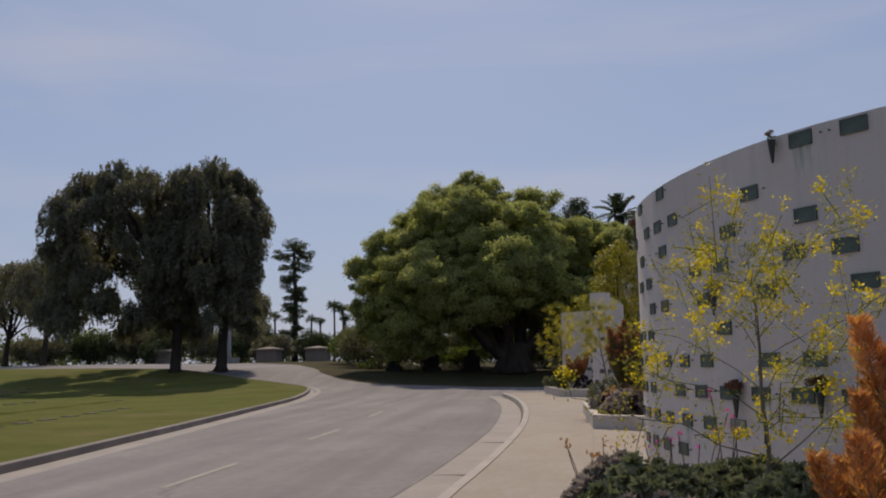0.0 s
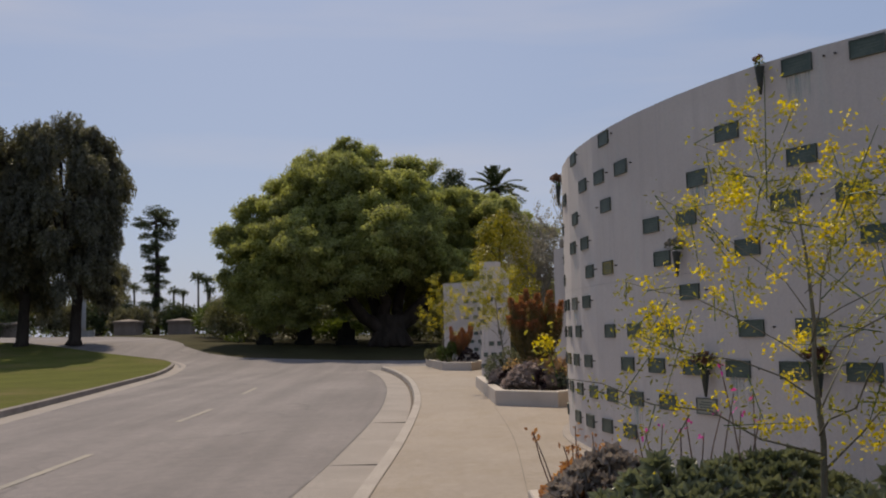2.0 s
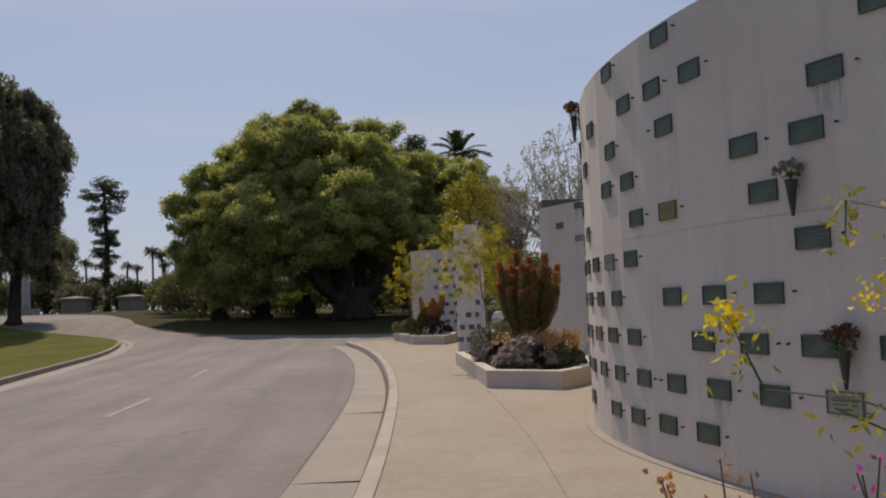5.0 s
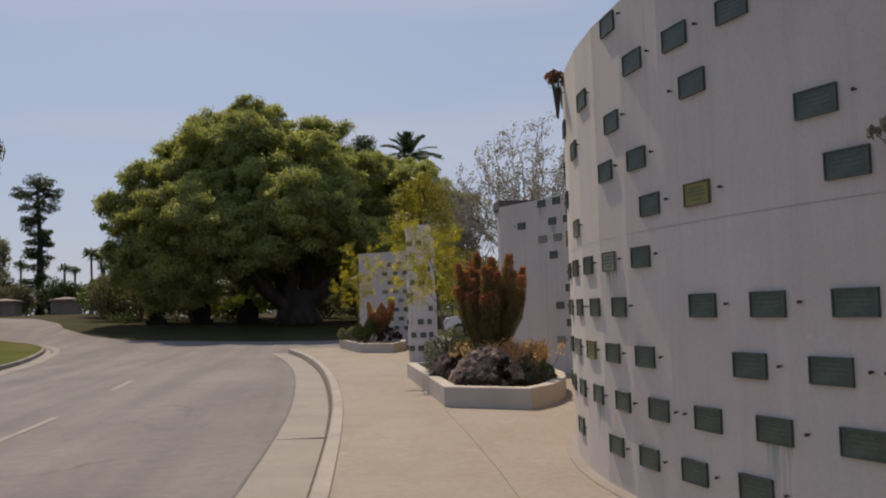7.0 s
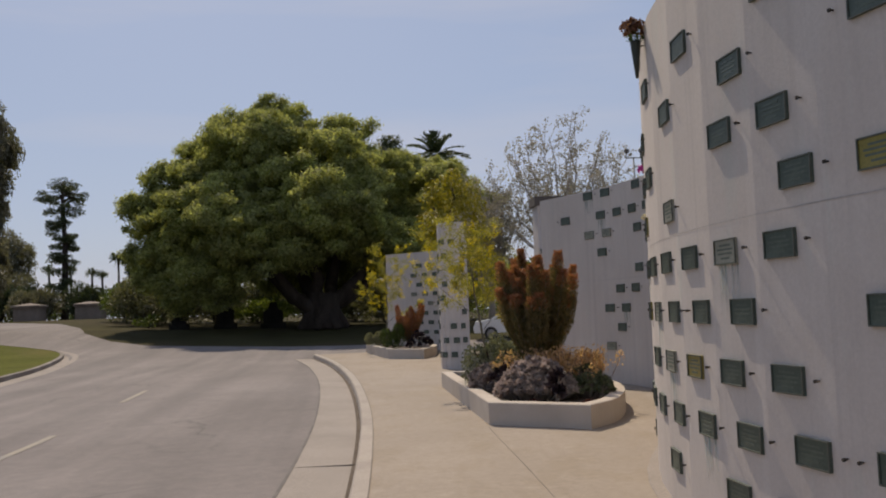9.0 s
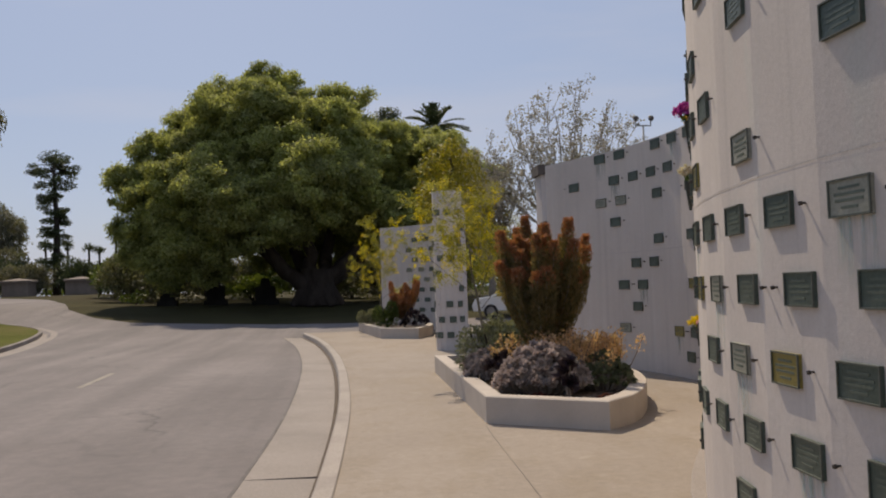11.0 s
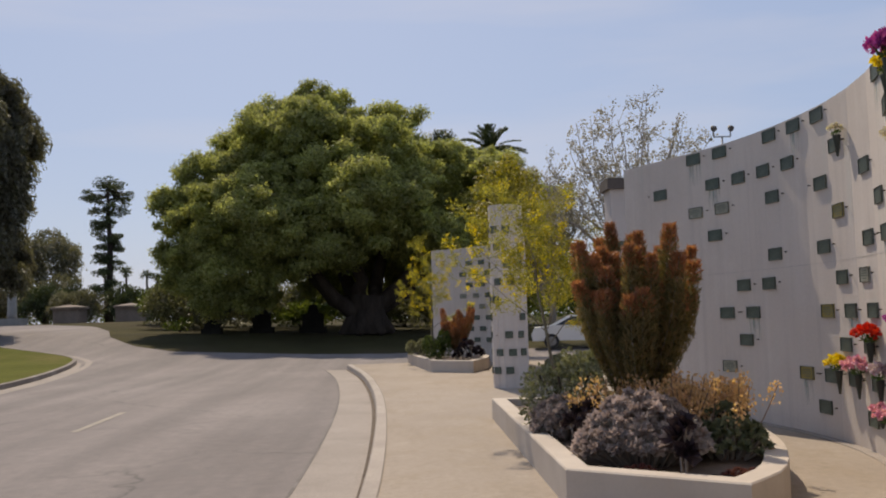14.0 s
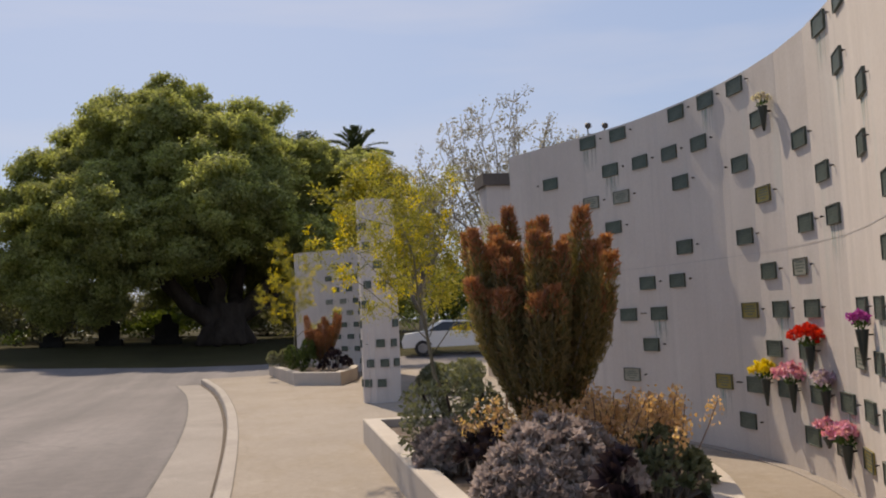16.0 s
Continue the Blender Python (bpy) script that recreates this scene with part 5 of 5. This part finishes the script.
def fan_palm(x, y, high, r, label):
    thing = empty("fan_palm", x, y, float(gz(x, y)) - 0.2)
    tagged(thing, label, "palm", "far palms")
    put("trunk", mesh_of("trunk", *tube([(0, 0, 0), (0.1, 0, high * 0.5), (0, 0, high)], [0.4, 0.28, 0.26], 6), M_BARK, True), thing)
    p, d = puff_points((0, 0, high), (r, r, r * 0.85), 170, 0.9)
    stuff(put("crown", quads("crown", leaves_at(p, d + np.array((0, 0, -0.1)), r * 0.8, r * 0.16, 0.2), M_PALM), thing))


for dx, dh, dr in ((-55.5, 15.0, 1.9), (-53, 14.0, 1.8), (-61, 11.5, 1.4), (-66, 12.5, 1.5), (-58.5, 11.0, 1.3), (-52, 11.5, 1.4), (-71, 12.5, 1.5)):
    fan_palm(dx, 222 + dr * 5, dh, dr, "distant slender fan palm against the sky")


def date_palm(x, y, z, r):
    thing = empty("date_palm", x, y, float(gz(x, y)) - 0.2)
    tagged(thing, "date palm with arching fronds behind the big tree", "palm")
    put("trunk", mesh_of("trunk", *tube([(0, 0, 0), (0, 0, z * 0.5), (0, 0, z)], [0.6, 0.5, 0.55], 9), M_BARK, True), thing)
    g = np.random.default_rng(5)
    for i in range(40):
        a, el = 2.39996 * i, g.uniform(-0.1, 1.45)
        d = np.array((math.cos(a) * math.cos(el), math.sin(a) * math.cos(el), math.sin(el)))
        pts = [np.array((0, 0, z)) + d * r * k + np.array((0, 0, -0.34 * r * k * k)) for k in np.linspace(0, 1, 6)]
        t = np.linspace(0.15, 1, 30)
        p = np.stack([np.interp(t, np.linspace(0, 1, 6), [q[k] for q in pts]) for k in range(3)], 1)
        side = unit(np.cross(d, (0, 0, 1.0)))
        cs = np.vstack([p + side * 0.22 * (1.1 - t)[:, None], p - side * 0.22 * (1.1 - t)[:, None]])
        al = np.vstack([np.tile(side + d * 0.8, (30, 1)), np.tile(-side + d * 0.8, (30, 1))])
        put("frond", quads("frond", leaves_at(cs, al, 0.6, 0.09, 0.08), M_PALM), thing)


date_palm(8.4, 91.6, 15.3, 3.4)


def sparse_tree(x, y, high, spread, label, seed, leaf_n, z0=0.0):
    """A light crown: many rising branches with few leaves."""
    g = np.random.default_rng(seed)
    thing = empty("young_tree", x, y, z0)
    tagged(thing, label, "tree")
    put("trunk", mesh_of("trunk", *tube([(0, 0, 0), (0.1, 0, high * 0.2), (0, 0, high * 0.34)], [0.2, 0.16, 0.13], 8), M_PALEBARK, True), thing)
    pts = []
    for i in range(26):
        a, u = 2.39996 * i, math.sqrt((i + 0.5) / 26)
        b = Vector((0, 0, high * (0.18 + 0.16 * (i % 3) / 2)))
        e = Vector((math.cos(a) * u * spread, math.sin(a) * u * spread, high * (1.0 - 0.36 * u * u) * g.uniform(0.85, 1.02)))
        path = bend(b, e, -0.3, 6, 0.14)
        put("branch", mesh_of("branch", *tube(path, np.linspace(0.07, 0.015, 7), 5), M_PALEBARK, True), thing)
        twig = []
        for k in range(15):
            q = g.uniform(0.4, 1.0)
            p0 = b.lerp(e, q)
            p1 = p0 + Vector(g.normal(0, 0.45, 3)) + Vector((0, 0, 0.45))
            twig.append(tube([p0, p1], [0.014, 0.007], 4))
            pts += [np.array(p0.lerp(p1, w)) + g.normal(0, 0.12, 3) for w in g.uniform(0.55, 1.1, leaf_n)]
        stuff(put("twig_spray", mesh_of("twig_spray", *joined(twig), M_PALEBARK), thing))
    pts = np.array(pts)
    stuff(put("foliage", quads("foliage", leaves_at(pts, g.normal(0, 1, pts.shape), 0.15, 0.08, 0.3), M_SPARSE), thing))


sparse_tree(11.4, 54, 11.7, 4.9, "light-crowned tree with pale sparse leaves", 31, 24, 0.2)
sparse_tree(7.6, 56, 8.6, 2.4, "small light-crowned tree with pale leaves", 32, 22, 0.3)
olive = dome_puffs(np.array((0, 0, 5.6)), (1.3, 1.3, 2.3), 16, 0.75, -0.9, 33)
M_OLIVETREE = leafy("yellowing_leaf", (0.16, 0.15, 0.02), (0.30, 0.25, 0.04), 0.45)
leafy_tree("yellowing_tree", (4.9, 49.5), "tree with yellow-green foliage behind the walls", (4.0, 0.14, 0, 0), [tuple(p[0] * 0.95) for p in olive[::3]], olive, M_OLIVETREE, 0.14, 900)

for i, (bx, by, br, bh, bm) in enumerate(((-19.5, 98, 3.2, 3.4, M_HEDGE), (-15.5, 100, 3.0, 3.4, M_HEDGE), (-13.0, 76, 2.4, 4.2, M_PEPPER), (-9.6, 74, 2.2, 4.4, M_PEPPER), (-15.8, 78, 2.2, 4.0, M_PEPPER), (-26.5, 99, 2.0, 3.6, M_PINE),
                                         (-6.0, 80, 2.5, 3.4, M_HEDGE), (-1.0, 82, 3.0, 3.6, M_HEDGE), (4.0, 80, 3.0, 4.0, M_PEPPER), (8.5, 78, 3.2, 5.0, M_CAMPHOR), (12.5, 74, 3.0, 5.0, M_HEDGE), (-12.2, 64.5, 0.9, 1.0, M_HEDGE),
                                         (-33.5, 103, 2.6, 5.0, M_PEPPER), (-38.5, 104, 2.8, 4.6, M_PEPPER), (-43, 100, 3.0, 5.2, M_PINE), (-48, 101, 3.0, 5.0, M_PEPPER), (-11.2, 70, 2.4, 3.4, M_DUSKY), (-14.5, 72, 2.3, 3.4, M_DUSKY), (2.5, 72, 2.6, 3.2, M_DUSKY), (6.0, 71, 2.6, 4.2, M_PINE), (-6.5, 74, 2.4, 1.8, M_HEDGE), (-17.8, 82, 2.4, 3.4, M_HEDGE), (-53, 100, 3.2, 4.6, M_HEDGE), (-60, 99, 3.0, 3.8, M_PEPPER), (-31, 100, 2.2, 4.2, M_PINE))):
    shrub("bush", bx, by, br, bh, bm, "broad leafy bush at the edge of the grounds", 70, 0.26, None, "bushes round the grounds")
for i in range(6):
    shrub("bush", -14 + 3.6 * i, 77 + (i % 3) * 1.5, 2.4, 3.4 + 0.4 * (i % 3), M_DUSKY, "dusky grey-green bush behind the big tree", 200, 0.2, None, "bushes round the grounds")
for i in range(9):
    shrub("bush", -56 + 4.4 * i, 97 + (i % 3) * 1.5, 2.6, 3.4 + 0.5 * (i % 3), M_PINE if i % 2 else M_PEPPER, "dark leafy bush behind the pepper trees", 130, 0.24, None, "bushes round the grounds")
for i, (tx, ty, th) in enumerate(((-54, 92, 12.5), (-61, 96, 12), (-47, 108, 9), (-40, 116, 10), (-70, 104, 13))):
    pf = dome_puffs(np.array((0.3, 0, th * 0.66)), (3.3, 3.3, th * 0.33), 20, 1.25, -0.8, 40 + i)
    leafy_tree("eucalyptus_tree", (tx, ty), "dusky tree with a loose open crown", (th * 0.4, 0.3, 0.5, 0), [tuple(p[0] * 0.95) for p in pf[::2]], pf, M_PEPPER, 0.32, 260, droop=0.4)


def far_woods():
    g = np.random.default_rng(77)
    cs, ds = [], []
    for i in range(150):
        a = -1.25 + 2.5 * i / 149
        r = g.uniform(150, 240)
        x, y = math.sin(a) * r, 20 + math.cos(a) * r
        h = g.uniform(3.0, 6.5)
        w = g.uniform(3, 6)
        p, d = puff_points((x, y, float(gz(x, y)) + h * 0.4), (w, w, h * 0.75), 190, 0.6)
        cs.append(p)
        ds.append(d)
    cs, ds = np.vstack(cs), np.vstack(ds)
    ob = put("far_woods", quads("far_woods", leaves_at(cs, ds, 1.0, 0.6, 0.5), M_HEDGE))
    tagged(ob, "distant belt of dusky trees on the horizon", "woods", kind="stuff")


far_woods()
